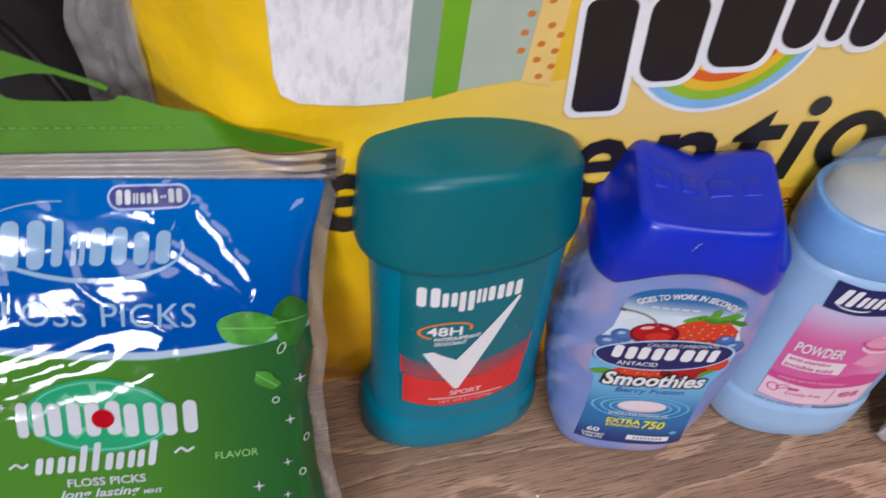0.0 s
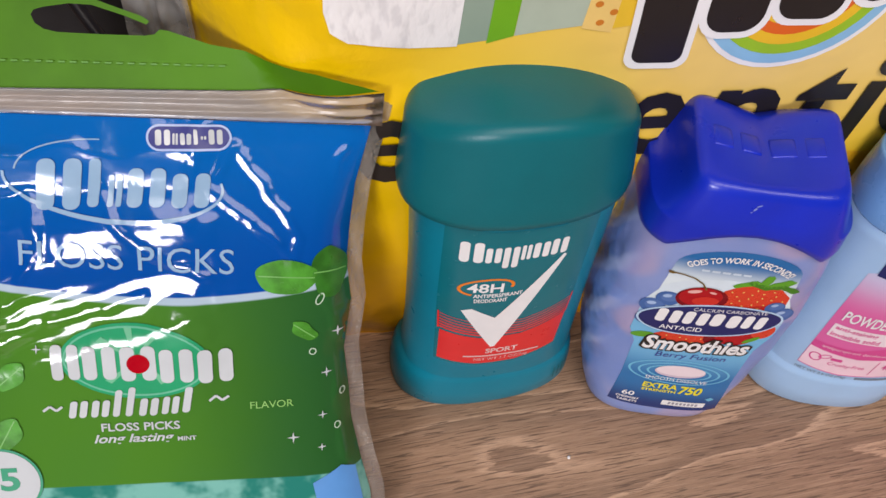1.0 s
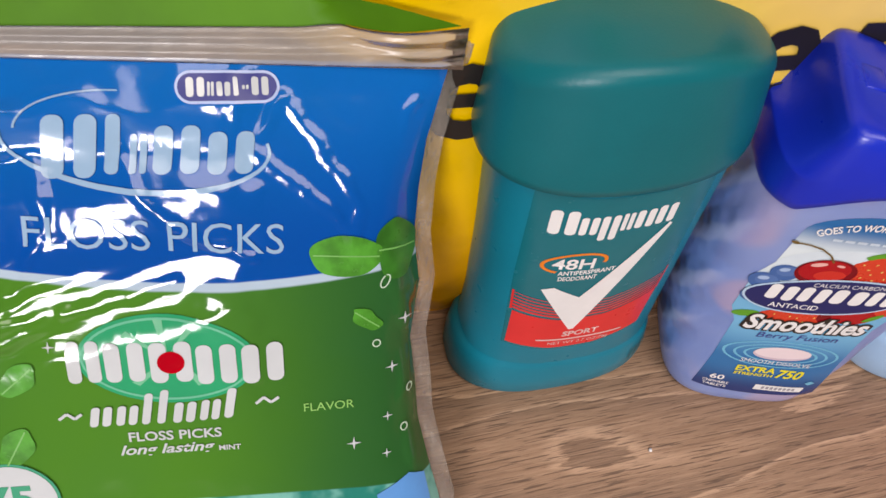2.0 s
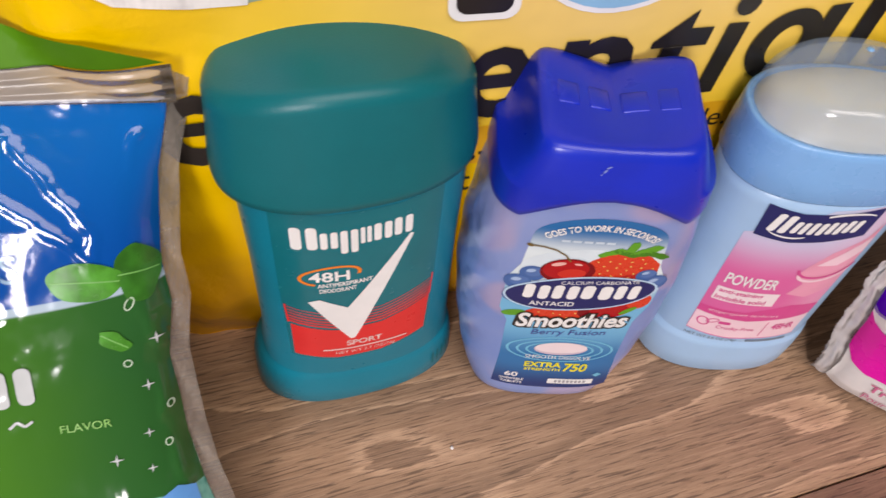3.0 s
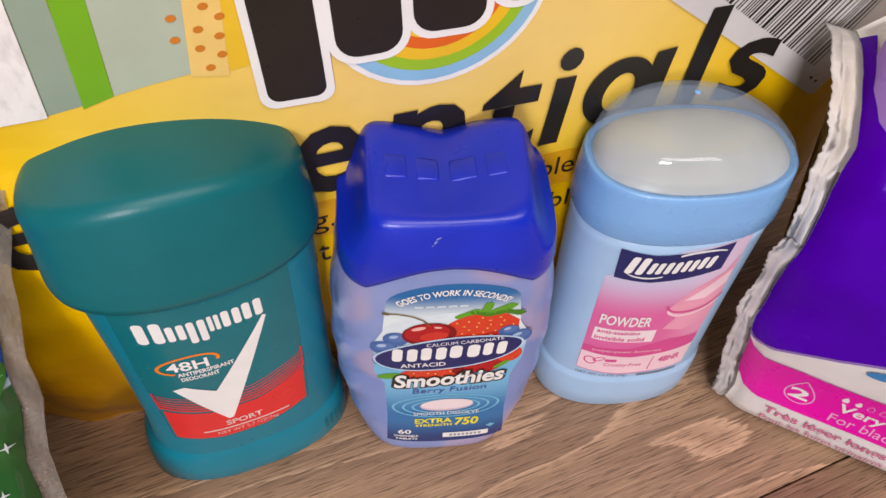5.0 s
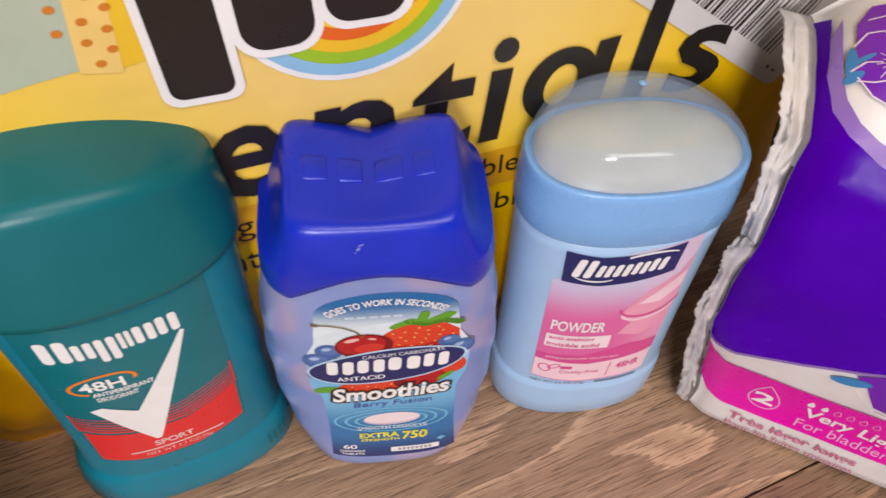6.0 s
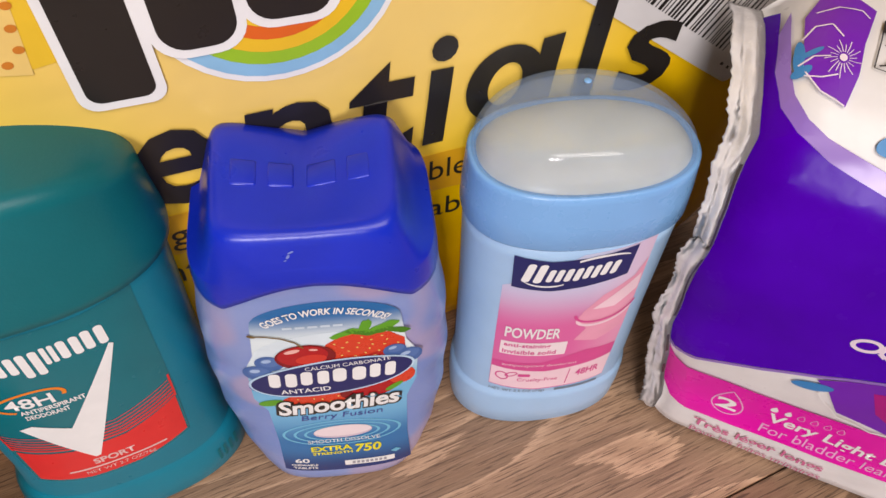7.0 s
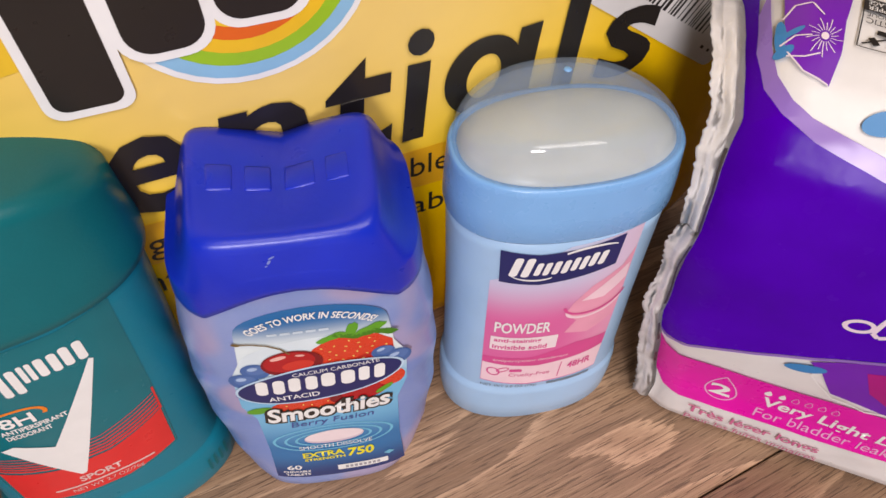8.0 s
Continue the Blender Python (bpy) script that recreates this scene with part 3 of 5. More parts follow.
    lay("lettering", words("DEODORANT", (-11.4, 60.2, -2.4, 61.8), bold=0.02, turn=2), S, 0.22, WHITE, label)
    pale = printed("pale_pink", (0.74, 0.50, 0.48))
    lay("lettering", words("SPORT", (-5.6, 34.2, 4.2, 36.8), bold=0.03), S, 0.3, pale, label)
    lay("fine_print", [rounded(-12, 32.4, 11.4, 33.1, 0.3)], S, 0.3, pale, label)
    lay("lettering", words("NET WT 2.7 OZ/76g", (-8.6, 29.6, 8.0, 31.6)), S, 0.3, pale, label)
    # ribs of the turning dial at the side of the foot
    for k in range(4):
        x = 21.0 + 1.7 * k
        lay("rib", [rounded(x - 0.35, 6.2, x + 0.35, 11.6, 0.3)], S, 0.35, TEAL, deo, 1.5)
    return deo


deodorant_stick()

# ---- antacid bottle ----
BOT = [(0, 21.2, 17.4, 3.2, -0.4), (0.8, 22.6, 18.8, 3.3, -0.5), (2.4, 23.6, 19.5, 3.4, -0.5), (8, 25.6, 19.6, 3.4, -0.5), (20, 28.6, 19.4, 3.4, -0.3), (36, 30.9, 19.0, 3.4, 0), (50, 31.4, 19.0, 3.4, 0),
       (66, 30.6, 19.0, 3.4, 0), (80, 28.6, 18.9, 3.4, 0), (90, 26.4, 18.6, 3.4, 0), (94, 24.0, 18.3, 3.4, 0), (96, 20.0, 17.4, 3.2, 0), (101, 16.0, 14.0, 3.0, 0)]


def antacid_bottle():
    jar = thing("antacid_bottle", 66.6, 27.2, 0, 0.0, "frosted lavender-blue antacid bottle with a blue flip cap", "pill bottle", lean=-0.6)

    def ribbed(co):
        # slanting swells pressed into both sides
        side = max(0.0, (abs(co.x) - 20) / 12)
        wave = math.sin((co.z * 0.9 + (co.y + 20) * 0.75) * 0.36)
        grow = max(0.0, min(1.0, (co.z - 8) / 10)) * max(0.0, min(1.0, (90 - co.z) / 12))
        return Vector((co.x * 0.945 * (1 + 0.009 * wave * side * grow) - 1.1, co.y, co.z))

    rows = []
    zs = [0, 0.8, 2.4, 5] + [8 + 2 * k for k in range(47)]
    for z in zs:
        rows.append((z, *lerp_rows(BOT, z)))
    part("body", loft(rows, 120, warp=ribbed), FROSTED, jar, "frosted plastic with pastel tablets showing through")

    def S(u, z):
        u, z = u * 1.03, z * 0.985
        return Vector((u, front_of(BOT, u, z), z))

    def lid(x, y):
        """Height of the lid: a level front edge, and behind it a valley between two raised corners."""
        back = max(0.0, min(1.0, (y + 17.0) / 24.0))
        return 106.9 + 0.5 * abs(x) / 17 + back * (4.8 * abs(x) / 17 - 0.4)

    # cap: skirt arching over the front panel, tapered sides, a valley across the top
    bm = bmesh.new()
    n = 128
    prof = [(0.0, 27.6, 19.2, 3.4, 0.0), (0.02, 28.1, 19.8, 3.4, 0.0), (0.12, 28.2, 19.9, 3.6, 0.0), (0.38, 27.2, 19.8, 4.0, 0.0), (0.41, 26.8, 19.7, 4.2, 0.0), (0.44, 24.8, 19.6, 5.0, 0.0), (0.80, 20.9, 16.8, 6.5, -2.4), (0.92, 19.5, 14.9, 7.0, -3.7),
            (0.955, 19.0, 14.2, 7.0, -4.0), (0.98, 18.3, 13.5, 7.0, -4.2), (1.0, 17.0, 12.4, 6.5, -4.3), (1.0005, 15.0, 11.0, 6.0, -4.3), (1.001, 10, 7.5, 5, -4.3), (1.002, 5, 3.5, 4, -4.3), (1.003, 0.6, 0.5, 2, -4.3)]
    loops = []
    for s, a, b, p, cy in prof:
        loop = []
        for x, y in ring(a, b, p, n):
            low = 83.5 + (9.0 * max(0.0, 1 - (x / 21.0) ** 2) if y < 0 else 6.0 * max(0.0, 1 - (x / 21.0) ** 2))
            f = min(s, 1.0)
            high = lid(x, y + cy)
            z = low + (high - low) * f
            loop.append(bm.verts.new((x * 0.93 - 0.9 - 0.6 * f, y + cy + (1.2 if y > 0 else 0.0) * (1 - f), z)))
        loops.append(loop)
    for lo, hi in zip(loops, loops[1:]):
        for k in range(n):
            bm.faces.new((lo[k], lo[(k + 1) % n], hi[(k + 1) % n], hi[k]))
    bm.faces.new(loops[-1])
    cap = part("cap", bm, CAP_BLUE, jar, "glossy royal blue flip cap")
    for x, w in ((-11.6, 5.0), (-4.6, 5.0), (3.2, 6.0), (10.4, 4.6)):
        bm = box_mesh(x - w / 2 - 1.2, -6.6, 0.0, x + w / 2 - 1.2, -0.4, 1.0, 0.48)
        for v in bm.verts:
            v.co.z += lid(v.co.x + 1.2, v.co.y) - 0.62
        part("raised_block", bm, CAP_BLUE, cap)

    def cap_front(u, z):
        return Vector((u, -19.6 + 0.078 * (z - 98.9), z))

    scuff_white = printed("scuff_white", (0.20, 0.26, 0.64), 0.6)
    for x, z, rx, ry, turn in ((-4.4, 103.0, 0.7, 0.22, 30), (-5.0, 101.9, 0.6, 0.28, 60), (-5.6, 100.9, 0.3, 0.16, 20)):
        lay("scuff", [oval(x, z, rx, ry, turn, 10)], cap_front, 0.15, scuff_white, cap, label="pale scuff mark", fine=False)

    # front label
    def label_mat():
        m = Nodes("antacid_label_print")
        sep = m.add("ShaderNodeSeparateXYZ")
        m.link(m.coords(), sep.inputs[0])
        z = sep.outputs[2]
        c = m.mix(m.step(z, 0.008, 0.022), (0.012, 0.035, 0.16), (0.02, 0.16, 0.40))
        c = m.mix(m.step(z, 0.024, 0.042), c, (0.16, 0.46, 0.72))
        c = m.mix(m.step(z, 0.050, 0.066), c, (0.70, 0.80, 0.84))
        c = m.mix(m.step(z, 0.072, 0.082), c, (0.014, 0.14, 0.38))
        m.set(Base_Color=c, Roughness=0.24)
        return m.mat

    outline = [(-16.6, 8.0), (0, 7.2), (17.6, 8.0), (16.6, 25), (16.6, 44), (19.0, 52), (19.2, 64), (16.6, 70), (15.6, 79.5)]
    outline += [(15.6 * math.cos(radians(a)), 79.5 + 7.8 * math.sin(radians(a))) for a in range(12, 180, 12)]
    outline += [(-15.6, 79.5), (-16.6, 68), (-19.0, 62), (-19.2, 48), (-16.6, 42), (-16.2, 25)]
    label = lay("label", [outline], S, 0.12, label_mat(), jar, 2.5, "printed berry antacid label")
    red = printed("cherry_red", (0.42, 0.006, 0.012), 0.2)
    berry = printed("strawberry_red", (0.66, 0.05, 0.02), 0.28)
    leaf = printed("berry_leaf", (0.10, 0.34, 0.02))
    blue_berry = printed("blueberry", (0.05, 0.13, 0.36))
    seed = printed("seed", (0.80, 0.52, 0.14))
    pale_sky = printed("label_pale", (0.66, 0.77, 0.84))
    lay("sky", [oval(-1.0, 68.0, 15.6, 8.0, 4)], S, 0.17, pale_sky, label)
    lay("strawberry", [[(-2.5, 67.5), (-0.6, 71.6), (3.0, 74.6), (8.0, 75.4), (13.0, 74.2), (16.2, 70.8), (16.4, 66.4), (12, 62.4), (2, 61.6)]], S, 0.22, berry, label)
    lay("strawberry_side", [[(3.0, 62.0), (9.0, 66.5), (16.3, 68.5), (16.2, 65.5), (12, 62.4)]], S, 0.26, printed("strawberry_deep", (0.46, 0.02, 0.015), 0.28), label)
    for k in range(26):
        a = k * 2.4
        r = math.sqrt((k + 0.5) / 26)
        lay("seed", [oval(7.4 + 8.2 * r * math.cos(a), 68.6 + 5.4 * r * math.sin(a), 0.22, 0.36, 10 * k, 8)], S, 0.3, seed, label, fine=False)
    leaf_deep = printed("berry_leaf_deep", (0.05, 0.20, 0.012))
    for x, y, rx, ry, t, m in ((3.6, 75.4, 3.6, 1.0, 24, leaf), (8.0, 77.6, 2.6, 1.2, 74, leaf), (11.8, 76.6, 3.6, 1.3, 22, leaf), (14.6, 74.6, 3.2, 1.0, -24, leaf_deep), (7.0, 75.2, 3.4, 0.9, -16, leaf_deep), (10.4, 75.0, 2.6, 0.8, 8, leaf_deep)):
        lay("leaf", [[(x + (px - x), y + (py - y) * (1 + 0.18 * math.sin(5 * q))) for q, (px, py) in enumerate(oval(x, y, rx, ry, t, 22))]], S, 0.34, m, label)
    for x, y, r in ((-16.4, 60.6, 3.4), (-13.4, 65.0, 3.2), (16.8, 63.0, 3.4), (14.0, 66.4, 2.6), (-16.8, 54.2, 2.6)):
        lay("blueberry", [oval(x, y, r, r * 0.95, 0, 24)], S, 0.32, blue_berry, label)
        lay("bloom", [oval(x + 0.3, y + 0.7, r * 0.72, r * 0.58, 20, 20)], S, 0.37, printed("berry_bloom", (0.08, 0.17, 0.42)), label)
        lay("sheen", [oval(x - 0.5, y + 1.2, r * 0.36, r * 0.22, 20, 16)], S, 0.41, printed("berry_sheen", (0.36, 0.50, 0.74)), label)
    lay("cherry", [oval(-5.4, 67.2, 6.6, 5.0, 5)], S, 0.42, printed("cherry_deep", (0.20, 0.002, 0.008), 0.2), label)
    lay("cherry_face", [oval(-5.9, 67.9, 5.5, 3.9, 8)], S, 0.46, red, label)
    lay("cherry_glow", [oval(-4.2, 66.4, 3.4, 1.9, 8)], S, 0.49, printed("cherry_glow", (0.60, 0.03, 0.02), 0.2), label)
    lay("sheen", [oval(-8.0, 70.0, 1.8, 0.7, 18, 16)], S, 0.52, printed("cherry_sheen", (0.80, 0.44, 0.40)), label)
    lay("sheen", [oval(-3.4, 70.3, 1.0, 0.4, -10, 14)], S, 0.52, printed("cherry_sheen", (0.80, 0.44, 0.40)), label)
    lay("stem", stroke([(-5.4, 71.2), (-7.0, 73.6), (-9.6, 75.4), (-12.6, 76.2), (-15.6, 76.2)], 0.42), S, 0.52, printed("stem", (0.16, 0.10, 0.02)), label)
    lay("stem_end", [oval(-15.6, 76.2, 0.9, 0.5, -10, 12)], S, 0.55, printed("stem", (0.16, 0.10, 0.02)), label)
    for x, y, rx, ry, m in ((-3.5, 47.6, 9.5, 3.6, berry), (9.0, 50.6, 5.4, 3.8, red), (15.4, 54.6, 3.2, 3.6, berry), (4.2, 49.0, 3.4, 3.2, printed("cherry_deep", (0.20, 0.002, 0.008), 0.2))):
        lay("fruit", [oval(x, y, rx, ry, 6, 28)], S, 0.22 + 0.002 * x, m, label)
    for k in range(9):
        lay("seed", [oval(-11.0 + 1.9 * k, 47.0 + 1.3 * math.sin(2.3 * k), 0.22, 0.34, 0, 8)], S, 0.3, seed, label, fine=False)
    lay("sheen", [oval(8.2, 53.0, 1.5, 0.5, 10, 14)], S, 0.3, printed("cherry_sheen", (0.80, 0.44, 0.40)), label)
    lay("leaf", [oval(13.6, 50.2, 2.6, 0.9, 40, 18)], S, 0.34, leaf, label)
    lay("leaf", [oval(-15.4, 46.4, 3.2, 1.4, 20, 20)], S, 0.27, leaf, label)
    lay("oval_edge", [oval(-0.4, 57.8, 19.0, 7.6, 9)], S, 0.58, printed("oval_edge", (0.48, 0.66, 0.84)), label)
    badge = lay("oval_badge", [oval(-0.4, 57.8, 18.4, 7.0, 9)], S, 0.64, NAVY, label)
    wordmark(badge, S, 0.72, WHITE, [(-14.4, -8.2, 54.9, 61, 0.05), (-7.3, -1, 55.4, 61.4, 0.05), (-0.1, 7.3, 55.9, 61.9, 0.05), (8.2, 14, 56.4, 62.4, 0.05)])
    lay("lettering", words("CALCIUM CARBONATE", (-6.0, 62.6, 13.0, 64.1), turn=5), S, 0.72, WHITE, badge)
    lay("lettering", words("ANTACID", (-12.4, 51.9, -1.0, 53.9), turn=3, bold=0.01), S, 0.72, WHITE, badge)
    lay("lettering_edge", words("Smoothies", (-15.2, 40.4, 15.6, 49.0), shear=0.2, bold=0.13, turn=4), S, 0.42, BLACK, label)
    lay("lettering", words("Smoothies", (-14.4, 41.2, 14.8, 48.2), shear=0.2, bold=0.03, turn=4), S, 0.5, WHITE, label)
    lay("lettering", words("Berry Fusion", (-9.4, 36.2, 10.6, 39.6), shear=0.15, turn=3), S, 0.3, printed("label_indigo", (0.04, 0.06, 0.28)), label)
    for k, (rx, ry) in enumerate(((15.0, 6.4), (12.2, 5.0), (9.6, 3.8))):
        lay("ripple", hoop(0, 29.0, rx, ry, 0.7, 0, 48, 0.45), S, 0.2, printed("ripple", (0.14, 0.46, 0.66)), label)
    lay("tablet", [oval(0.2, 29.6, 7.4, 3.2, 2)], S, 0.25, printed("tablet_edge", (0.62, 0.50, 0.58)), label)
    lay("tablet_top", [oval(0.2, 30.2, 7.2, 2.7, 2)], S, 0.33, printed("tablet_pink", (0.82, 0.70, 0.74)), label)
    lay("lettering", words("SMOOTH DISSOLVE", (-9.0, 24.2, 9.4, 26.0)), S, 0.33, WHITE, label)
    yellow = printed("label_yellow", (0.80, 0.72, 0.02))
    lay("lettering", words("EXTRA", (-8.6, 19.4, 2.0, 22.2), bold=0.03), S, 0.3, yellow, label)
    lay("lettering", words("STRENGTH", (-8.4, 17.4, 2.0, 18.8), bold=0.03), S, 0.3, yellow, label)
    lay("lettering", words("750", (2.8, 17.4, 9.6, 22.0), bold=0.03, shear=0.1), S, 0.3, yellow, label)
    lay("lettering", words("60", (-13.4, 13.0, -9.6, 15.6), bold=0.02), S, 0.3, WHITE, label)
    lay("lettering", words("CHEWABLE", (-14.6, 11.0, -7.6, 12.2), bold=0.02), S, 0.3, WHITE, label)
    lay("lettering", words("TABLETS", (-14.2, 9.2, -7.8, 10.4), bold=0.02), S, 0.3, WHITE, label)
    lay("lot_field", [rounded(-0.4, 10.0, 13.0, 12.8, 0.3)], S, 0.25, WHITE, label)
    lay("lot_bars", [rounded(1.6 + 1.2 * k, 10.7, 2.4 + 1.2 * k, 12.1, 0.15) for k in range(8)], S, 0.32, printed("lot_grey", (0.30, 0.30, 0.34)), label)
    lay("emblem", [[(12.0, 15.4), (13.4, 16.6), (14.8, 15.4), (13.4, 14.2)]], S, 0.25, printed("ripple", (0.14, 0.46, 0.66)), label)

    def on_arch(x, y):
        a = radians(90 - x * 3.1)
        r = 21.5 + (y - 81.5)
        return (r * math.cos(a), 81.5 - 17.6 + r * math.sin(a) * 0.94 + 0.9)

    lay("lettering", words("GOES TO WORK IN SECONDS!", (-12.4, 79.6, 12.4, 82.0), shear=0.15, bold=0.025, warp=on_arch), S, 0.42, WHITE, label)
    lay("code_bars", [rounded(-9.0 + 2.6 * k, 78.4, -7.0 + 2.6 * k, 79.2, 0.2) for k in range(5)], S, 0.25, printed("code_pale", (0.55, 0.66, 0.76)), label)
    return jar


antacid_bottle()

# ---- powder deodorant stick in pale blue ----
POW = [(0, 23.6, 14.2, 2.35, 0), (0.8, 25.2, 15.6, 2.35, 0), (2.5, 26.2, 16.6, 2.35, 0), (10, 26.6, 16.9, 2.35, 0), (16, 26.5, 16.8, 2.35, 0), (18.4, 26.2, 16.6, 2.35, 0), (19.0, 25.6, 16.1, 2.35, 0),
       (20, 25.5, 16.2, 2.35, 0), (50, 25.4, 16.4, 2.35, 0), (80, 26.0, 16.7, 2.35, 0), (86, 26.2, 16.8, 2.35, 0)]


def powder_stick():
    stick = thing("powder_deodorant_stick", 125.8, 35.4, 0, 2.0, "pale blue deodorant stick with a clear domed cap and pink label", "deodorant", lean=-0.7)
    part("body", loft(POW), PALE_BLUE, stick)
    collar = [(84.4, 26.4, 16.9, 2.35, 0), (85.2, 26.9, 17.3, 2.35, 0), (92, 26.7, 17.2, 2.35, 0), (98.6, 26.2, 16.8, 2.35, 0), (100.2, 26.05, 16.65, 2.35, 0), (100.6, 25.8, 16.4, 2.35, 0), (100.7, 25.4, 16.0, 2.35, 0), (100.6, 24.9, 15.5, 2.35, 0), (100.2, 24.2, 14.9, 2.34, 0)]
    part("collar", loft(collar), COLLAR_BLUE, stick, "mid-blue plastic collar")
    solid = [(98.2, 24.3, 15.0, 2.34, 0), (100.4, 24.1, 14.8, 2.3, 0), (102.2, 22.6, 13.0, 2.2, 0), (104.0, 19.8, 10.4, 2.1, 0), (105.4, 15.6, 7.4, 2.1, 0), (106.2, 10.0, 4.6, 2.0, 0), (106.5, 5.0, 2.0, 2.0, 0), (106.6, 0.8, 0.4, 2.0, 0)]
    part("solid", loft(solid), SOLID, stick, "creamy white deodorant solid")

    def crown(x, y):
        return 111.8 - 6.2 * (abs(x) / 25.0) ** 2.3 - 0.06 * x - 1.0 * (y / 15) ** 2

    foot = [(99.0, 24.9, 15.5, 2.35, 0), (99.1, 25.3, 15.9, 2.35, 0)]
    bm = arched_cap(foot, [(0.3, 25.25, 15.8, 2.3, 0), (0.7, 25.1, 15.4, 2.2, 0), (1.0, 24.9, 14.9, 2.2, 0)], crown, 2.6, close_low=False)
    shell = arched_cap([(99.0, 24.6, 15.2, 2.35, 0)], [(0.3, 24.4, 15.0, 2.3, 0), (0.7, 24.1, 14.4, 2.2, 0), (1.0, 23.8, 13.8, 2.2, 0)], lambda x, y: crown(x, y) - 1.1, 1.8, flip=True, close_low=False)
    mesh = bpy.data.meshes.new("inner")
    shell.to_mesh(mesh)
    bm.from_mesh(mesh)
    shell.free()
    bpy.data.meshes.remove(mesh)
    cap = part("cap", bm, CLEAR_BLUE, stick, "clear bluish domed cap")
    knob = bmesh.new()
    bmesh.ops.create_uvsphere(knob, u_segments=16, v_segments=8, radius=0.9)
    bmesh.ops.transform(knob, matrix=Matrix.Translation((1.0, 8.0, 111.6)) @ Matrix.Diagonal((1, 1, 0.4, 1)), verts=knob.verts)
    part("gate_mark", knob, COLLAR_BLUE, cap)

    def S(u, z):
        u, z = u + 0.6, z - 1.5
        return Vector((u, front_of(POW, u, z), z))

    def label_mat():
        m = Nodes("powder_label_print")
        sep = m.add("ShaderNodeSeparateXYZ")
        m.link(m.coords(), sep.inputs[0])
        z = sep.outputs[2]
        c = m.mix(m.step(z, 0.052, 0.074), (0.70, 0.13, 0.36), (0.56, 0.60, 0.80))
        c = m.mix(m.math("MULTIPLY", m.step(sep.outputs[0], 0.0, 0.016), 0.5), c, (0.84, 0.48, 0.62))
        m.set(Base_Color=c, Roughness=0.3)
        return m.mat

    label = lay("label", [[(-18.6, 24.6), (-6, 23.0), (14.6, 24.0), (15.4, 50), (15.8, 86), (-2, 84), (-18.9, 71)]], S, 0.1, label_mat(), stick, 2.5, "pink printed label")
    pink = printed("powder_pink", (0.80, 0.34, 0.48))
    pale = printed("powder_pale", (0.86, 0.62, 0.70))
    deep = printed("powder_deep", (0.66, 0.07, 0.28))
    lay("swirl", [[(2.0, 61), (6, 67), (13, 72), (15.5, 78), (15.6, 60), (14.6, 50), (8, 46), (1.5, 48), (4, 53), (0.5, 57)]], S, 0.18, pink, label)
    lay("swirl_light", [[(4.0, 61.5), (9, 66.5), (15.0, 72), (15.2, 66), (10, 61)], band(8, 58, 7.6, 4.2, 6.6, 3.2, 170, 350, 10)], S, 0.26, pale, label)
    lay("swirl_shade", [band(8, 60.5, 8.4, 5.0, 7.6, 4.2, 175, 345, 10)], S, 0.3, deep, label)
    lay("deep_band", [[(-18.5, 34.6), (-4, 33.2), (14.8, 35.6), (15, 41), (6, 42), (-6, 37.6), (-18.5, 37.6)]], S, 0.18, deep, label)
    lay("pale_band", [[(-18.5, 25.0), (-6, 23.6), (14.4, 24.6), (14.8, 35.4), (-4, 33.0), (-18.5, 34.4)]], S, 0.18, pale, label)
    lay("logo_panel", [[(-17.0, 71.6), (-8, 71.0), (0, 72.0), (10.4, 74.2), (11.0, 85.0), (0, 83.0), (-9, 82.2), (-17.4, 83.2)]], S, 0.3, NAVY, label)
    wordmark(label, S, 0.4, WHITE, [(-14.6, -10.2, 74.2, 81.2, 0.2), (-9.4, -6, 74.8, 79.4, 0.2), (-5.3, -1.6, 74.9, 79.6, 0.2), (-0.9, 2.6, 75.4, 80.1, 0.2), (3.3, 7.2, 76, 80.8, 0.2)])
    lay("logo_flick", [band(2, 79.5, 8.8, 4.0, 8.8, 3.2, 30, 120, 8), band(-9.5, 75.2, 5.5, 2.6, 5.5, 2.0, 200, 320)], S, 0.4, WHITE, label)
    lay("lettering", words("POWDER", (-16.6, 49.8, -2.6, 54.6), bold=0.02), S, 0.3, WHITE, label)
    lay("strip", [rounded(-17.2, 41.6, 0.0, 47.8, 0.3)], S, 0.26, printed("strip_white", (0.84, 0.72, 0.76)), label)
    lay("lettering", words("anti-staining", (-16.4, 45.0, -4.4, 47.2), bold=0.02), S, 0.34, deep, label)
    lay("lettering", words("invisible solid", (-16.6, 42.2, -2.6, 44.2), bold=0.02), S, 0.34, deep, label)
    lay("lettering", words("antiperspirant deodorant", (-16.0, 35.4, 4.4, 37.0)), S, 0.3, pale, label)
    lay("rabbit_mark", hoop(-15.6, 30.2, 1.7, 2.1, 0.4, 20) + hoop(-13.2, 31.4, 1.9, 1.0, 0.35, 35), S, 0.3, deep, label)
    lay("tag", [rounded(-11.4, 30.4, -8.0, 31.8, 0.4)], S, 0.3, deep, label)
    lay("lettering", words("Cruelty-Free", (-11.4, 27.4, 0.0, 29.6)), S, 0.3, deep, label)
    lay("divider", stroke([(2.6, 25.2), (3.0, 33.0)], 0.25), S, 0.3, deep, label)
    lay("lettering", words("48HR", (5.0, 28.6, 12.0, 32.0), bold=0.02), S, 0.3, deep, label)
    lay("lettering", words("NET WT 2.6 OZ (74g)", (-18.4, 21.4, -3.0, 23.0)), S, 0.25, printed("net_grey", (0.16, 0.22, 0.30)), stick)
